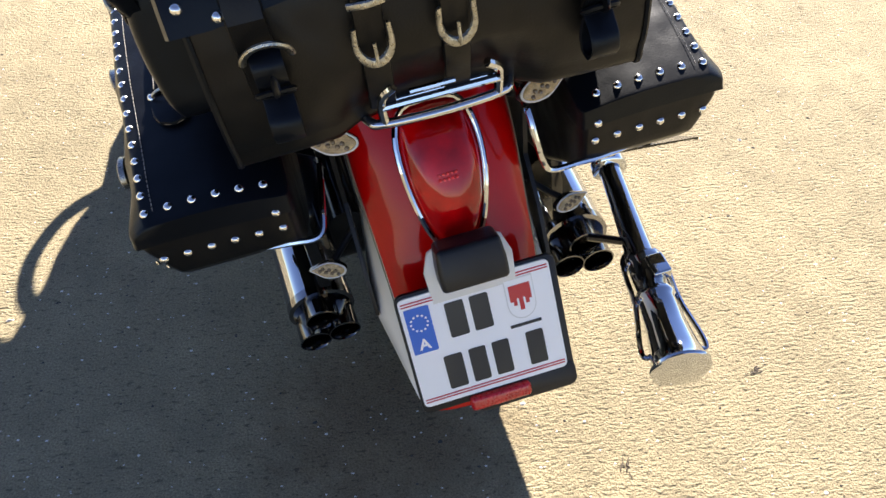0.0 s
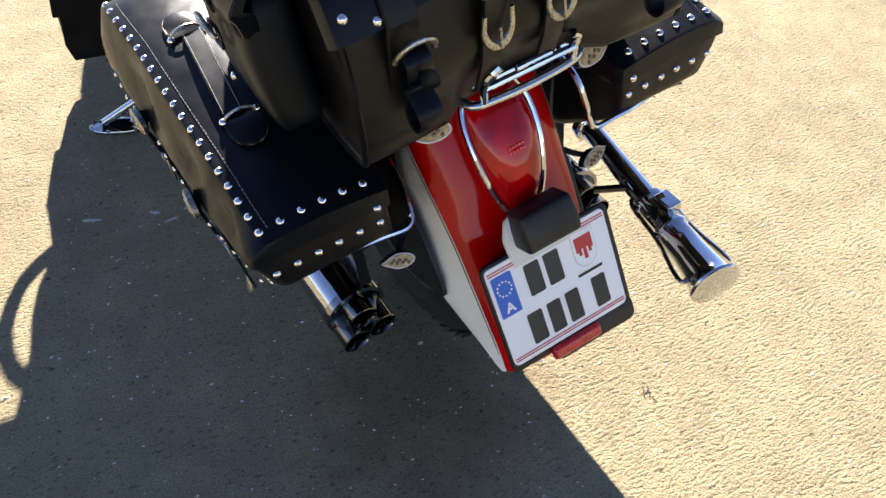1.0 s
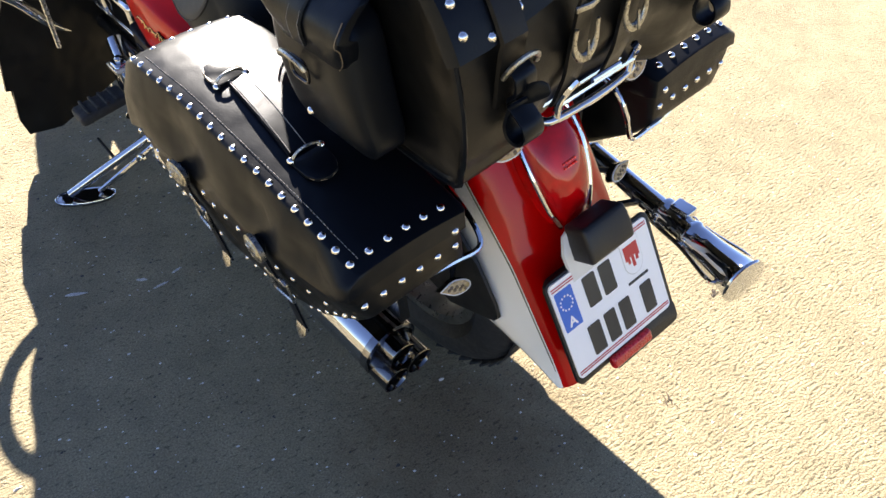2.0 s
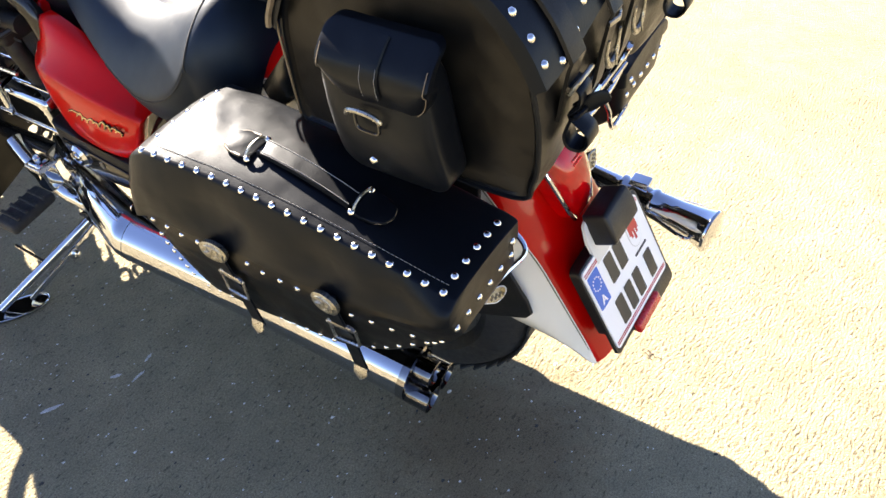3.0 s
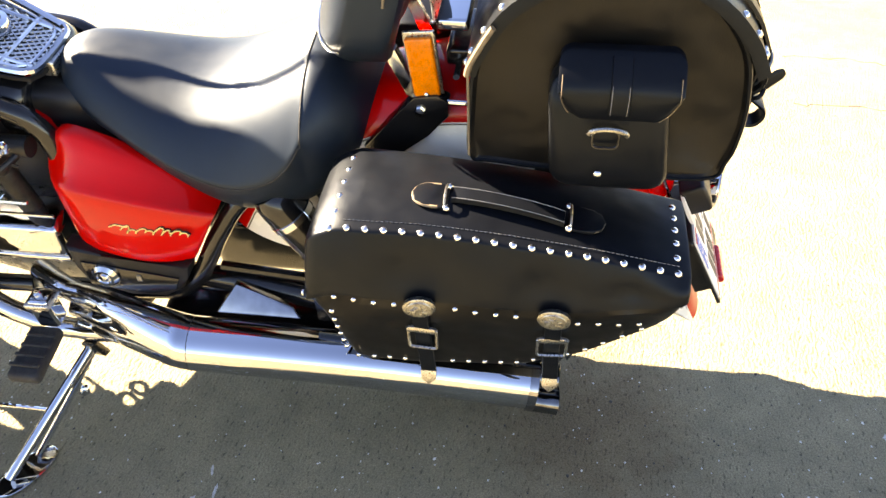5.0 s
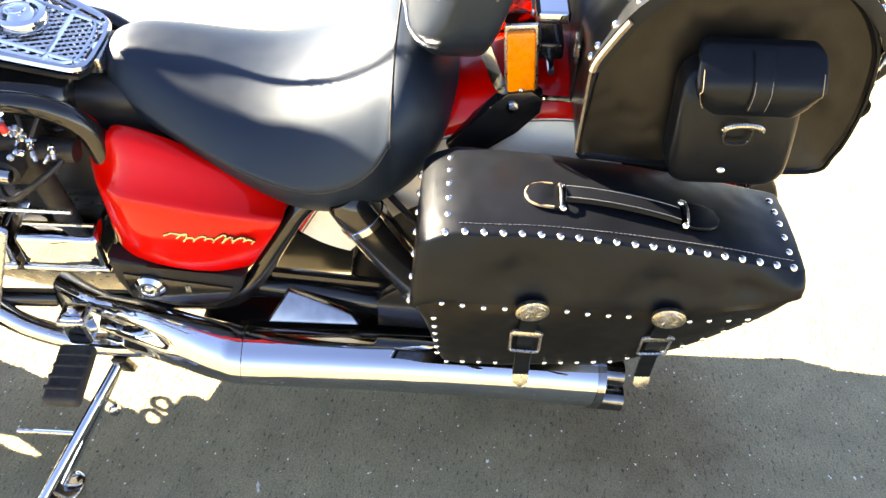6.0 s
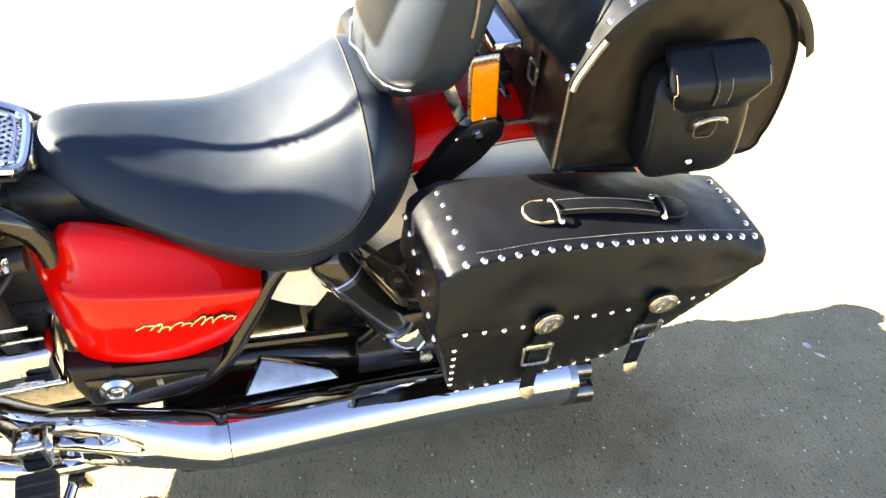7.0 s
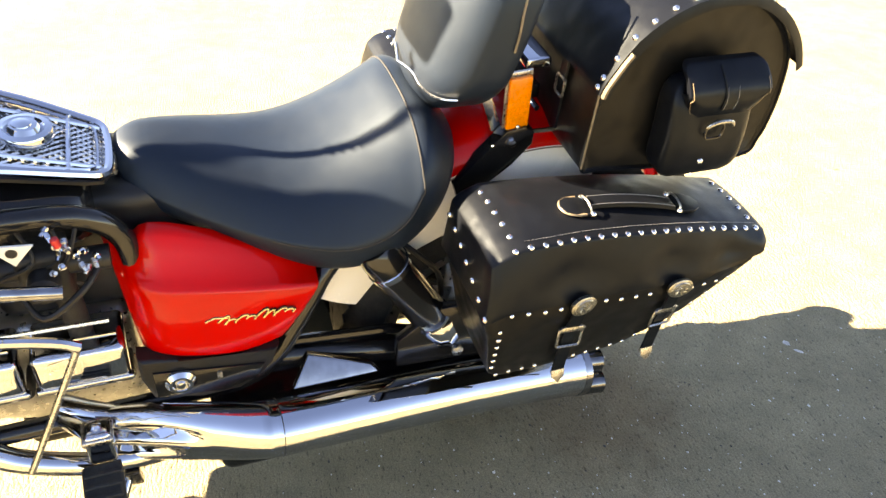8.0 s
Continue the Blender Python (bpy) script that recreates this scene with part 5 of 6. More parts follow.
# ---- engine, tank, controls ----
def engine():
    def nose(p):
        low = min(max((0.45 - p.z) / 0.2, 0), 1)
        return V(p.x * (1 - 0.35 * low), p.y, p.z + low * 0.16 * min(max((p.y - 1.25) / 0.45, 0), 1.2))
    case = part("engine", softbox((0.26, 0.60, 0.34), 0.03, (3, 6, 4), center=(0, 1.46, 0.42), warp=nose), ALLOY, bike, "flat six cylinder engine, bare and chromed alloy")
    for s in (-1, 1):
        for k in range(3):
            y = 1.245 + 0.165 * k
            part("cylinder", softbox((0.14, 0.135, 0.12), 0.02, (2, 2, 2), center=(s * 0.075, y, 0.520)), ALLOY, case)
            for f in range(5):
                part("fin", softbox((0.006, 0.142, 0.130), 0.002, (1, 1, 1), center=(s * (0.050 + 0.014 * f), y, 0.520)), SOOT, case, "dark cooling fin")
            # boxy cover: top falling outwards, a shelf along the outer edge
            def crest(p):
                return V(p.x, p.y, p.z - 0.16 * max(0, s * p.x - 0.14) * (p.z > 0.545))
            cover = part("valve_cover", softbox((0.088, 0.148, 0.086), 0.012, (4, 3, 3), center=(s * 0.160, y + 0.007, 0.552), warp=crest), CHROME, case, "chrome valve cover")
            part("cover_lip", softbox((0.016, 0.156, 0.012), 0.004, (1, 2, 1), center=(s * 0.198, y + 0.007, 0.508)), CHROME, cover, "chrome lower lip")
            part("cover_ridge", tube([(s * 0.172, y - 0.055, 0.5905), (s * 0.172, y + 0.069, 0.5905)], 0.0035, 8), CHROME, cover)
            part("cover_base", softbox((0.05, 0.155, 0.05), 0.012, (1, 2, 1), center=(s * 0.153, y + 0.007, 0.488)), SOOT, case)
            for dy in (-0.05, 0.05):
                part("cover_bolt", lathe([(0, 0.007), (0.005, 0.007), (0.007, 0.005)], (s * 0.193, y + 0.007 + dy, 0.498), (s * 0.3, 0, -1), 6), STEEL, case)
            carb = softbox((0.085, 0.075, 0.10), 0.014, (2, 2, 2), center=(s * 0.150, y + 0.02, 0.745))
            part("carburettor", carb, SOOT, case, "dark carburettor body")
            part("intake_pipe", tube(curve([(s * 0.16, y + 0.01, 0.715), (s * 0.165, y, 0.680), (s * 0.150, y, 0.590)], 4), 0.020, 12), SOOT, case)
            part("float_bowl", lathe([(0, 0.024), (0.03, 0.024), (0.036, 0.018)], (s * 0.19, y + 0.02, 0.750), (s, 0, 0), 14), SOOT, case)
            part("fuel_hose", tube(curve([(s * 0.19, y + 0.06, 0.73), (s * 0.225, y + 0.03, 0.70), (s * 0.215, y - 0.03, 0.735), (s * 0.17, y - 0.06, 0.75)], 5), 0.0055, 8), PLASTIC, case)
        part("linkage", tube([(s * 0.215, 1.19, 0.665), (s * 0.22, 1.35, 0.672), (s * 0.22, 1.52, 0.672)], 0.004, 6), STEEL, case)
        part("air_rail", tube([(s * 0.165, 1.17, 0.755), (s * 0.17, 1.40, 0.762), (s * 0.17, 1.62, 0.762)], 0.020, 12), PLASTIC, case)
        if s > 0:
            continue
        part("cable_cap", lathe([(0, 0.006), (0.014, 0.006), (0.016, 0.003)], (s * 0.225, 1.228, 0.838), (0, 0.2, 1), 10), RED_WIRE, case, "small red cable cap")
        tri = slab([(1.318, 0.852), (1.258, 0.846), (1.288, 0.812)], 0.004, 0.001)
        tri.transform(side_plane(s * 0.222, s))
        plate = part("choke_plate", tri, GREY_METAL, case, "small pale triangular plate")
        part("plate_hole", lathe([(0, 0.008), (0.0008, 0.008)], (s * 0.2262, 1.288, 0.837), (s, 0, 0), 12), SOOT, plate)
        part("vacuum_pipe", tube([(s * 0.25, 1.34, 0.790), (s * 0.25, 1.235, 0.772)], 0.011, 10), DARK_CHROME, case)
        for k in range(18):
            random.seed(k * 3 + (s > 0))
            y, z = (1.215 + random.random() * 0.035, 0.775 + random.random() * 0.09) if k % 3 else (1.180 + random.random() * 0.04, 0.74 + random.random() * 0.08)
            part("fitting", lathe([(0, 0.004), (0.008, 0.0055), (0.009, 0.004), (0.016, 0.003)], (s * (0.19 + 0.03 * random.random()), y, z), (s, random.uniform(-1, 1), random.uniform(-1, 1)), 8), STEEL if k % 2 else CHROME, case)
        for k in range(4):
            random.seed(40 + k + (s > 0) * 9)
            y = 1.20 + 0.05 * k
            part("cable", tube(curve([(s * 0.15, y, 0.84), (s * (0.185 + 0.02 * random.random()), y + 0.03 * random.uniform(-1, 1), 0.79), (s * 0.18, y + 0.05, 0.74), (s * 0.16, y + 0.02, 0.70)], 5), 0.0034, 6), SOOT, case)
    # filler behind the side cover; keeps lit ground from showing through
    part("air_box", softbox((0.20, 0.34, 0.24), 0.03, (2, 3, 2), center=(0, 1.20, 0.70)), PLASTIC, case, "black air box")
    part("sump", softbox((0.16, 0.26, 0.10), 0.03, (2, 3, 1), center=(0, 1.28, 0.25)), SOOT, case)


engine()


def tank():
    def warp(p):
        f = (p.y - 1.17) / 0.55
        w = 1.0 + 0.35 * math.sin(math.pi * min(max(f, 0), 1) * 0.8)
        return V(p.x * w, p.y, p.z + 0.035 * math.sin(math.pi * min(max(f * 0.9, 0), 1)) - 0.02 * (abs(p.x) / 0.12) ** 2)
    body = part("fuel_tank", softbox((0.25, 0.56, 0.10), 0.04, (4, 8, 3), center=(0, 1.46, 0.80), warp=warp), BLACK, bike, "black fuel tank with a chrome mesh console")

    def top(x, y):
        return V(x - 0.028, y, 0.864 + 0.36 * (min(y, 1.36) - 1.16) + 0.1 * max(0, y - 1.36) - 0.1 * x * x)
    outline = [(0.035, 1.150), (0.062, 1.158), (0.076, 1.185), (0.105, 1.30), (0.112, 1.42), (0.09, 1.60), (-0.09, 1.60), (-0.112, 1.42), (-0.105, 1.30), (-0.084, 1.185), (-0.074, 1.160), (-0.050, 1.150)]
    bm = slab(outline, 0.006)
    for v in bm.verts:
        v.co = top(v.co.x, v.co.y) + V(0, 0, v.co.z - 0.018)
    con = part("console", bm, PLASTIC, body, "chrome mesh tank console")
    rim = tube(curve([top(x, y) + V(0, 0, 0.002) for x, y in outline], 4, closed=True), 0.0075, 8, closed=True)
    part("console_rim", rim, CHROME, con, "chrome console rim")
    inner = tube(curve([top(x * 0.86, 1.165 + (y - 1.15) * 0.95) + V(0, 0, 0.001) for x, y in outline], 4, closed=True), 0.0028, 6, closed=True)
    part("console_rim", inner, CHROME, con)
    mesh = bmesh.new()
    for k in range(-22, 40):
        for sgn in (-1, 1):
            pts = []
            for i in range(24):
                y = 1.158 + 0.43 * i / 23
                x = sgn * ((y - 1.15) * 0.9 - 0.0135 * k)
                if abs(x) < 0.062 + 0.25 * (min(y, 1.32) - 1.16):
                    pts.append(top(x, y) + V(0, 0, -0.006))
            if len(pts) > 1:
                join(mesh, tube([pts[0], pts[-1]], 0.0024, 4))
    part("console_mesh", mesh, NICKEL, con, "perforated nickel mesh")
    for x in (-0.062, 0.062):
        part("console_bar", tube([top(x * 0.9, 1.16), top(x, 1.3), top(x, 1.58)], 0.004, 6), CHROME, con)
    part("console_bar", tube([top(-0.085, 1.205), top(0.085, 1.205)], 0.004, 6), CHROME, con)
    cap = lathe([(0, 0.042), (0.010, 0.044), (0.018, 0.040), (0.020, 0.030), (0.016, 0.026), (0.024, 0.020), (0.026, 0.0)], top(0, 1.262) + V(0, 0, -0.004), (0, -0.1, 1), 28)
    part("fuel_cap", cap, CHROME, con, "round chrome fuel cap with raised emblem")
    part("cap_emblem", lathe([(0, 0.016), (0.004, 0.014), (0.006, 0.006), (0.0062, 0.0)], top(0, 1.262) + V(0, 0, 0.018), (0, -0.1, 1), 20), CHROME, con)


tank()


def footrest(s):
    arm = part("footrest", tube(curve([(s * 0.17, 1.31, 0.385), (s * 0.215, 1.275, 0.400), (s * 0.243, 1.254, 0.400)], 4), 0.016, 10), CHROME, bike, "chrome footrest with black rubber pad")
    part("knuckle", softbox((0.042, 0.046, 0.080), 0.010, (2, 2, 3), center=(s * 0.243, 1.252, 0.398)), CHROME, arm)
    part("pivot_pin", lathe([(-0.045, 0.009), (0.048, 0.010), (0.052, 0.006)], (s * 0.243, 1.252, 0.398), (0, 0, 1), 10), CHROME, arm)
    part("clevis", softbox((0.050, 0.052, 0.014), 0.004, (2, 2, 1), center=(s * 0.243, 1.252, 0.425)), STEEL, arm)

    def warp(p):
        return V(p.x, p.y - 0.06 * (s * p.x - 0.324), p.z - 0.03 * (s * p.x - 0.324))
    part("rubber_pad", softbox((0.124, 0.068, 0.026), 0.010, (4, 3, 1), center=(s * 0.324, 1.254, 0.352), warp=warp), RUBBER, arm, "ribbed black rubber pad")
    for k in range(4):
        part("rib", softbox((0.008, 0.062, 0.006), 0.002, (1, 1, 1), center=(s * (0.288 + 0.024 * k), 1.254, 0.3665)), RUBBER, arm)


for s in (-1, 1):
    footrest(s)
part("shift_rod", tube([(-0.335, 1.222, 0.742), (-0.335, 1.28, 0.612), (-0.335, 1.340, 0.480)], 0.0055, 8), STEEL, bike, "straight steel shift rod")
part("shift_lever", tube(curve([(-0.30, 1.42, 0.752), (-0.325, 1.32, 0.766), (-0.335, 1.25, 0.758), (-0.336, 1.220, 0.742)], 5), 0.008, 8), CHROME, bike, "chrome shift lever")


def side_stand():
    def w(x, y, z):
        return BIKE.inverted() @ V(x, y, z)
    st = part("side_stand", tube([w(-0.256, 1.196, 0.206), w(-0.385, 1.249, 0.108), w(-0.506, 1.298, 0.016)], [0.0115, 0.0115, 0.0105], 12), CHROME, bike, "chrome side stand, folded out")
    part("stand_rod", tube([w(-0.245, 1.205, 0.182), w(-0.345, 1.243, 0.092), w(-0.438, 1.279, 0.012)], 0.0068, 8), CHROME, st)
    part("stand_lug", softbox((0.022, 0.030, 0.060), 0.006, (1, 1, 1), warp=lambda p: w(-0.268 + p.x - 0.5 * p.z, 1.190 + p.y, 0.195 + p.z)), BLACK, st)
    part("spring_bolt", lathe([(0, 0.011), (0.010, 0.011), (0.012, 0.007), (0.016, 0.007)], w(-0.332, 1.196, 0.132), BIKE.inverted().to_3x3() @ V(-0.8, -0.5, 0), 12), CHROME, st)

    def sole(u, v, z):
        return w(-0.474 - 0.96 * u + 0.28 * v, 1.284 + 0.28 * u + 0.96 * v, z)
    outline = [(0.072 * math.copysign(abs(math.cos(a)) ** 0.8, math.cos(a)), 0.034 * math.copysign(abs(math.sin(a)) ** 0.9, math.sin(a))) for a in [2 * math.pi * k / 32 for k in range(32)]]
    part("stand_foot", slab(outline, 0.005, 0.0015, at=lambda p: sole(p.x, p.y, 0.001 + p.z)), DARK_CHROME, st, "flat steel foot")
    part("foot_rim", tube([sole(u, v, 0.006) for u, v in outline], 0.0026, 8, closed=True), CHROME, st, "chrome foot rim")
    part("stand_tang", tube([w(-0.385, 1.249, 0.108), w(-0.388, 1.31, 0.106), w(-0.392, 1.375, 0.104)], 0.0042, 8), CHROME, st, "thin chrome tang")


side_stand()


# ---- front end: only its shadow and its mirror images come into view ----
def front_end():
    wheel(2.14, 0.325, 0.150, "front_wheel", "black front tyre on a cast wheel")
    line = [V(0, 2.14 + 0.365 * math.cos(a), 0.325 + 0.365 * math.sin(a)) for a in [math.radians(d) for d in range(20, 190, 10)]]
    rings = []
    for p in line:
        inn = (V(0, 2.14, 0.325) - p).normalized()
        ring = [p + V(0.10 * math.sin(k / 6 * 1.3), 0, 0) + inn * (0.09 * abs(k / 6) ** 2.2) for k in range(-6, 7)]
        rings.append(ring + [q + inn * 0.004 for q in ring[::-1]])
    part("front_fender", loft(rings), RED, bike, "red front fender")
    for s in (-1, 1):
        part("fork_leg", tube([(s * 0.11, 2.14, 0.325), (s * 0.11, 1.98, 0.62), (s * 0.11, 1.80, 0.98)], [0.030, 0.030, 0.024], 12), CHROME, bike, "chrome fork leg")
        bar = tube(curve([(0, 1.78, 1.02), (s * 0.10, 1.77, 1.03), (s * 0.20, 1.72, 1.09), (s * 0.32, 1.60, 1.07), (s * 0.44, 1.48, 1.03)], 6), 0.0125, 10)
        hb = part("handlebar", bar, CHROME, bike, "chrome handlebar")
        part("grip", tube([(s * 0.34, 1.58, 1.065), (s * 0.455, 1.465, 1.025)], 0.018, 12), RUBBER, hb, "black rubber grip")
        part("lever", tube(curve([(s * 0.30, 1.645, 1.07), (s * 0.38, 1.62, 1.06), (s * 0.47, 1.55, 1.03)], 4), 0.006, 8), CHROME, hb)
        stalk = [V(s * x, 1.50, z) for x, z in ((0.150, 1.100), (0.190, 1.138), (0.228, 1.160), (0.251, 1.180), (0.263, 1.208), (0.276, 1.256), (0.288, 1.306), (0.302, 1.342), (0.316, 1.378), (0.344, 1.417), (0.410, 1.490))]
        mir = part("mirror", tube(curve(stalk, 5), [0.0080 - 0.0040 * min(max((k - 22) / 10, 0), 1) for k in range(5 * (len(stalk) - 1) + 1)], 8), CHROME, bike, "chrome mirror on a twisted stalk")
        line = curve(stalk[5:], 48)
        coil = [p + V(0.0085 * math.cos(k * 0.45), 0.0034 * math.sin(k * 0.45), 0.0085 * math.sin(k * 0.45)) for k, p in enumerate(line)]
        part("mirror_coil", tube(coil, 0.0021, 5), CHROME, mir, "twisted chrome coil")
        part("mirror_head", softbox((0.16, 0.03, 0.12), 0.014, (4, 1, 3), center=(s * 0.445, 1.50, 1.565)), CHROME, mir)
        low = [(s * 0.10, 1.62, 0.28), (s * 0.26, 1.61, 0.38), (s * 0.338, 1.60, 0.495)] if s < 0 else [(s * 0.10, 1.62, 0.55), (s * 0.26, 1.61, 0.56), (s * 0.34, 1.60, 0.60)]
        guard = tube(curve(low + [(s * 0.392, 1.60, 0.552), (s * 0.4105, 1.60, 0.592), (s * 0.4045, 1.60, 0.657), (s * 0.371, 1.60, 0.71), (s * 0.325, 1.60, 0.742), (s * 0.25, 1.60, 0.76), (s * 0.12, 1.62, 0.78)], 6), 0.016, 10)
        part("engine_guard", guard, CHROME, bike, "chrome engine guard bar")
        # unseen panels added for shade; the left outline follows the shadow's edge
        if s < 0:
            shape = [(0.100, 0.22), (0.378, 0.13), (0.463, 0.15), (0.468, 0.20), (0.446, 0.285), (0.462, 0.290), (0.443, 0.355), (0.425, 0.420), (0.390, 0.474), (0.360, 0.520), (0.358, 0.556), (0.365, 0.592), (0.352, 0.652), (0.323, 0.712), (0.319, 0.758), (0.311, 0.807), (0.250, 0.83), (0.100, 0.84)]
        else:
            shape = [(0.14, 0.47), (0.26, 0.48), (0.295, 0.54), (0.325, 0.64), (0.325, 0.73), (0.29, 0.79), (0.14, 0.80)]
        shade_slab = slab(shape, 0.012, 0.003)
        shade_slab.transform(Matrix(((s, 0, 0, 0), (0, 0, 1, 1.595), (0, 1, 0, 0), (0, 0, 0, 1))))
        part("shadow_panel", shade_slab, LEATHER_MATT, bike, "unseen black panel on the guard, cut to cast the shadow's outline")
    shell = lathe([(-0.16, 0.03), (-0.15, 0.07), (-0.08, 0.10), (0.0, 0.108), (0.02, 0.10)], (0, 1.98, 0.93), (0, 1, -0.05), 28)
    hl = part("headlight", shell, CHROME, bike, "round chrome headlight")
    part("lens", lathe([(0.018, 0.098), (0.03, 0.06), (0.034, 0.0)], (0, 1.98, 0.93), (0, 1, -0.05), 24), SMOKE_LENS, hl)
    # unseen screen, opaque; right edge cut to the shade line on the seat
    screen = slab([(-0.29, 0.86), (0.29, 0.86), (0.262, 1.00), (0.246, 1.20), (0.264, 1.25), (0.284, 1.276), (0.289, 1.291), (0.304, 1.324), (0.312, 1.361), (0.3125, 1.386), (0.308, 1.402), (0.304, 1.44), (0.19, 1.47), (-0.18, 1.46), (-0.29, 1.40), (-0.286, 1.34), (-0.272, 1.20), (-0.283, 1.00)], 0.006, 0.002)
    screen.transform(Matrix(((1, 0, 0, 0), (0, 0, 1, 1.70), (0, 1, 0, 0), (0, 0, 0, 1))))
    part("windscreen", screen, BLACK, bike, "unseen windscreen, made opaque to cast its shade")
    # unseen block added to bound the lit patch under the engine
    part("sun_block", softbox((0.22, 0.04, 0.16), 0.012, (2, 1, 2), center=(-0.03, 1.60, 0.375)), SOOT, bike, "unseen dark block added to shade the ground")
    # unseen rings added so that round sun spots fall on the ground
    for x, z, r in ((-0.118, 0.278, 0.017), (-0.072, 0.276, 0.020), (-0.024, 0.274, 0.018), (0.020, 0.272, 0.016), (-0.096, 0.243, 0.014), (-0.050, 0.240, 0.015)):
        ring = [V(x + r * math.cos(a) * (1 + 0.12 * math.sin(3 * a + x * 90)), 1.60, z + r * math.sin(a)) for a in [2 * math.pi * k / 16 for k in range(16)]]
        part("sun_spot_ring", tube(ring, 0.0055, 6, closed=True), SOOT, bike)
    part("radiator", softbox((0.30, 0.05, 0.26), 0.012, (2, 1, 2), center=(0, 1.84, 0.66)), SOOT, bike, "dark radiator")


front_end()


# ---- bugle ----
def bugle():
    horn = thing("bugle", (0.29, 0.12, 0.33), "chrome bugle with capped bell, clamped beside the exhaust", "bugle")
    a, b = V(0.262, -0.103, 0.378), V(0.327, 0.315, 0.390)
    d = (b - a).normalized()
    up = V(0, 0, 1)
    side = d.cross(up).normalized()
    body = lathe([(0.0, 0.0440), (0.004, 0.0455), (0.010, 0.0425), (0.03, 0.0370), (0.07, 0.0315), (0.12, 0.0280), (0.125, 0.0315), (0.132, 0.0315), (0.138, 0.0275), (0.19, 0.0265), (0.195, 0.0300), (0.203, 0.0300), (0.208, 0.0235), (0.30, 0.021), (0.42, 0.0195)], a, d, 28)
    part("horn_body", body, CHROME, horn, "flared chrome tube")
    part("bell_cap", lathe([(-0.006, 0.0), (-0.005, 0.036), (-0.001, 0.0444), (0.002, 0.0440)], a, d, 28), CHROME, horn, "mirror-like chrome cap over the bell")
    part("mouth_disc", lathe([(0.408, 0.026), (0.412, 0.031), (0.426, 0.031), (0.430, 0.027)], a, d, 24), CHROME, horn, "chrome end disc")
    for k in (-1, 1):
        o = side * 0.034 * k
        wire = tube(curve([a + d * 0.030 + side * 0.034 * k, a + d * 0.028 + side * 0.045 * k, a + d * 0.05 + side * 0.046 * k, a + d * 0.12 + o, a + d * 0.20 + o * 0.95, a + d * 0.225 + o * 0.5], 5), 0.0042, 8)
        part("slide_tube", wire, CHROME, horn)
    for t in (0.128, 0.199):
        part("clamp", softbox((0.060, 0.012, 0.030), 0.005, (2, 1, 1), center=a + d * t), CHROME, horn)
    part("valve_block", softbox((0.030, 0.040, 0.020), 0.004, (1, 1, 1), center=a + d * 0.165 + V(0.012, 0, 0.026)), CHROME, horn)
    part("stay", tube([a + d * 0.24, a + d * 0.26 + V(-0.07, 0.02, 0.0)], 0.007, 8), BLACK, horn)


bugle()


# ---- small things on the ground ----
CHIP_PALE = material("pale stone chip", (0.62, 0.60, 0.56), 0.6, tone=0.25, tone_scale=40)
CHIP_DARK = material("dark stone chip", (0.035, 0.032, 0.028), 0.7, tone=0.3, tone_scale=40)
CRACK = material("open crack", (0.03, 0.027, 0.024), 0.9)
TWIG = material("dry twig", (0.06, 0.045, 0.03), 0.8, tone=0.3, tone_scale=60)
SMEAR = material("pale scuff", (0.48, 0.46, 0.43), 0.8, grain=0.3, grain_scale=300, tone=0.3, tone_scale=50)


def chips():
    rng = random.Random(7)
    verts, faces, mats = [], [], []
    for k in range(3400):
        x, y = rng.uniform(-1.2, 1.6), rng.uniform(-1.4, 1.7)
        dark = rng.random() < 0.40
        r = rng.uniform(0.0010, 0.0026) * (1.8 if rng.random() < 0.05 else 1.0)
        a0 = rng.uniform(0, 6.28)
        base = len(verts)
        m = 5
        for j in range(m):
            a = a0 + 2 * math.pi * j / m
            q = r * rng.uniform(0.7, 1.25)
            verts.append((x + q * 1.4 * math.cos(a), y + q * math.sin(a), 0.0))
        verts.append((x, y, r * rng.uniform(0.5, 0.9)))
        for j in range(m):
            faces.append((base + j, base + (j + 1) % m, base + m))
            mats.append(1 if dark else 0)
    me = bpy.data.meshes.new("loose_chips")
    me.from_pydata(verts, [], faces)
    me.materials.append(CHIP_PALE)
    me.materials.append(CHIP_DARK)
    me.polygons.foreach_set("material_index", mats)
    tagged(new("loose_chips", me), "scattered pale and dark stone chips on asphalt", "gravel", kind="stuff")


chips()


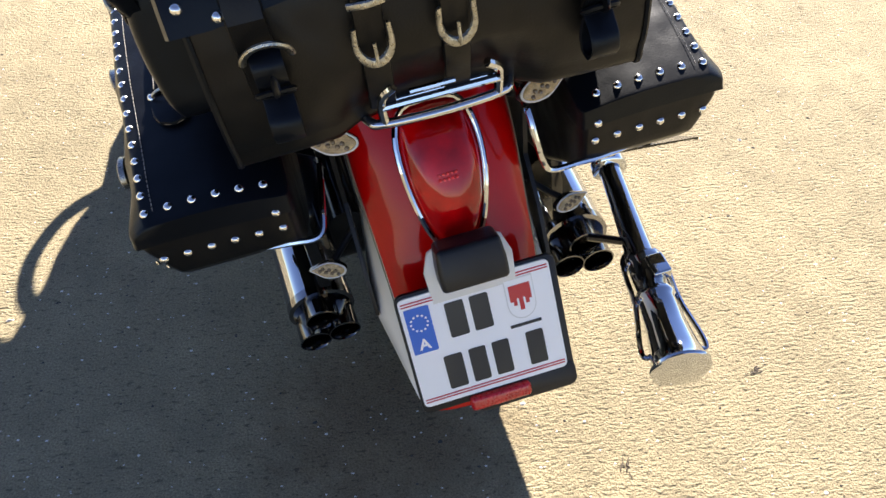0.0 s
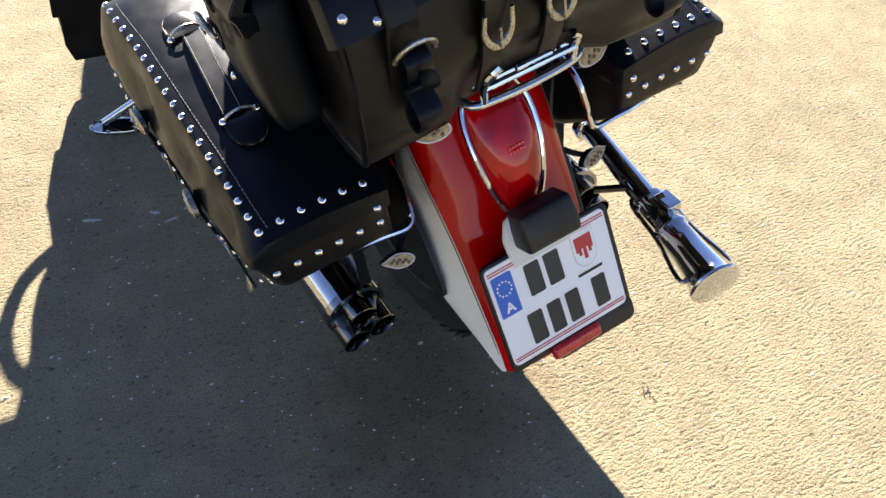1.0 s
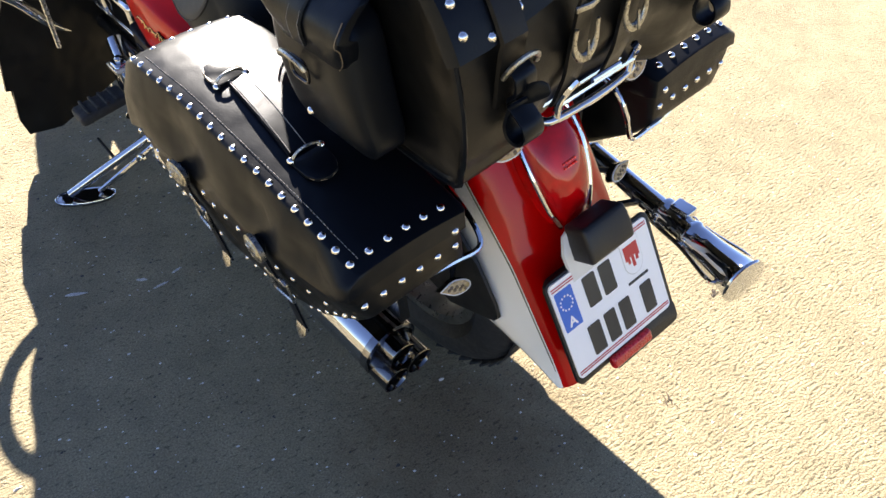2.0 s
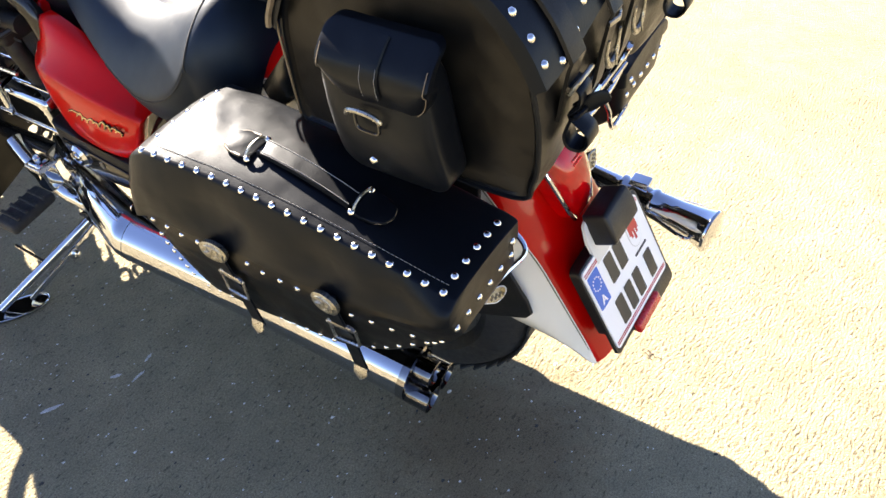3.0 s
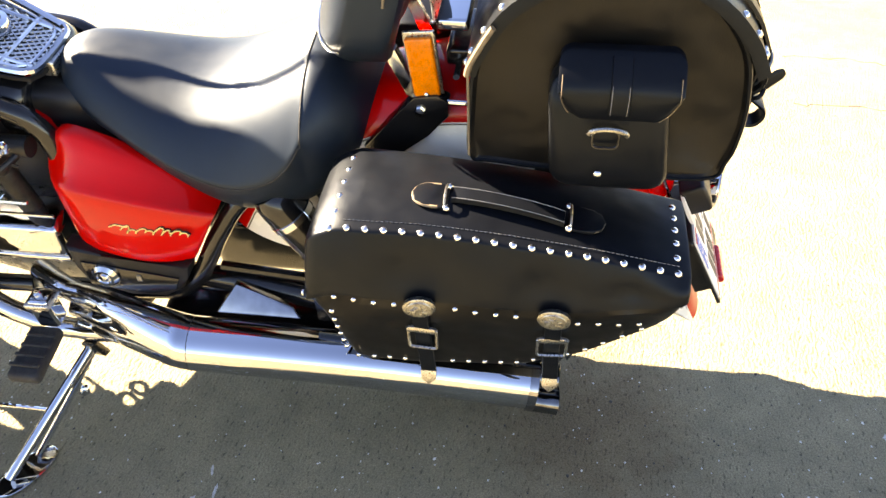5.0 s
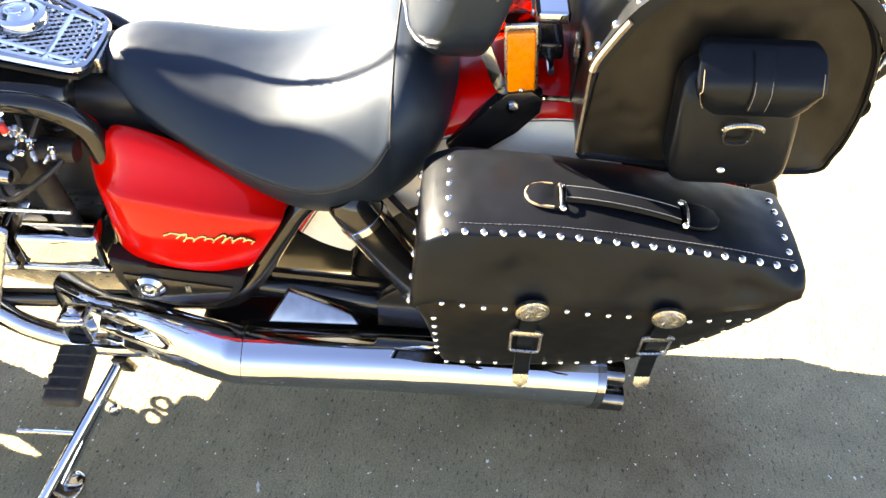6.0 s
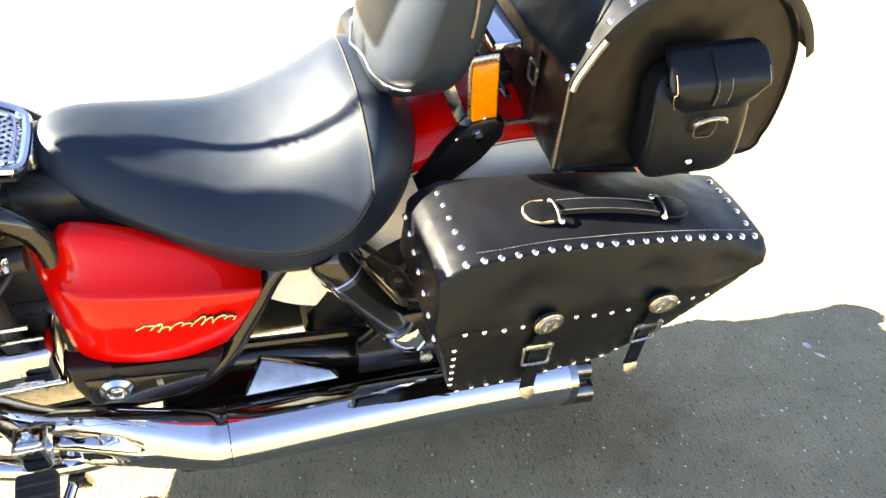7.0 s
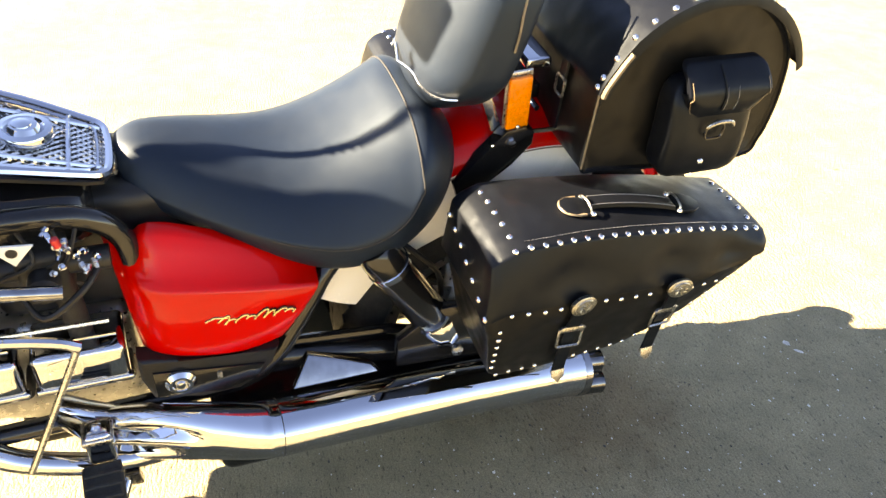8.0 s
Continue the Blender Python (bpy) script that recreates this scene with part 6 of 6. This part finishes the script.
def crack(points, seed):
    rng = random.Random(seed)
    line = []
    for a, b in zip(points, points[1:]):
        for k in range(6):
            f = k / 6
            line.append(V(a[0] + (b[0] - a[0]) * f + rng.uniform(-0.012, 0.012), a[1] + (b[1] - a[1]) * f + rng.uniform(-0.01, 0.01), 0.0))
    bm = tube(line, [0.001 + 0.004 * rng.random() for _ in line], 6, flat=0.25, up=(0, 0, 1))
    tagged(new("asphalt_crack", finish(bm, CRACK, "asphalt_crack")), "thin dark crack in the asphalt", "crack", kind="structure")


crack([(2.14, -0.50), (2.15, -0.76), (2.11, -0.95), (2.16, -1.3)], 1)
crack([(1.67, -0.50), (1.69, -0.68), (1.69, -0.85), (1.73, -1.1)], 2)


def scuff(x, y, length, width, turn, seed):
    rng = random.Random(seed)
    poly = []
    for k in range(14):
        a = 2 * math.pi * k / 14
        poly.append((length / 2 * math.cos(a) * rng.uniform(0.7, 1.1), width / 2 * math.sin(a) * rng.uniform(0.5, 1.1)))
    bm = slab(poly, 0.0006, at=pose(x, y, 0.0, 0, 0, turn))
    tagged(new("scuff_mark", finish(bm, SMEAR, "scuff_mark")), "small pale scuff on the asphalt", "ground mark", "pale scuffs", "structure")


for k, (x, y, l, w, t) in enumerate(((-0.60, 0.94, 0.05, 0.012, -20), (-0.46, 0.91, 0.03, 0.012, -30), (-0.43, 0.87, 0.04, 0.009, 10), (-0.38, 0.90, 0.03, 0.008, 20), (0.02, -0.51, 0.028, 0.020, 10), (-0.02, -0.525, 0.030, 0.014, 40), (0.10, -0.92, 0.06, 0.02, 5))):
    scuff(x, y, l, w, t, k)


def twig(x, y, turn):
    rng = random.Random(int(x * 1000) + 5)
    bm = bmesh.new()
    for k in range(9):
        a, r0 = rng.uniform(-0.5, 0.5) + (math.pi if k % 2 else 0), rng.uniform(0.0, 0.018)
        px, py = rng.uniform(-0.012, 0.012), rng.uniform(-0.006, 0.006)
        ln = rng.uniform(0.006, 0.020)
        join(bm, tube([(px, py, 0.001), (px + ln * 0.5 * math.cos(a), py + ln * 0.5 * math.sin(a) + 0.002, 0.0025), (px + ln * math.cos(a), py + ln * math.sin(a), 0.001)], rng.uniform(0.0008, 0.0016), 5, flat=0.6, up=(0, 0, 1)))
    ob = tagged(new("twig", finish(bm, TWIG, "twig")), "small dry plant scraps on the asphalt", "twig", "twigs on the ground")
    ob.matrix_world = pose(x, y, 0, 0, 0, turn)


twig(0.335, -0.02, 80)
twig(0.67, 0.15, 20)
twig(0.96, -1.39, 60)
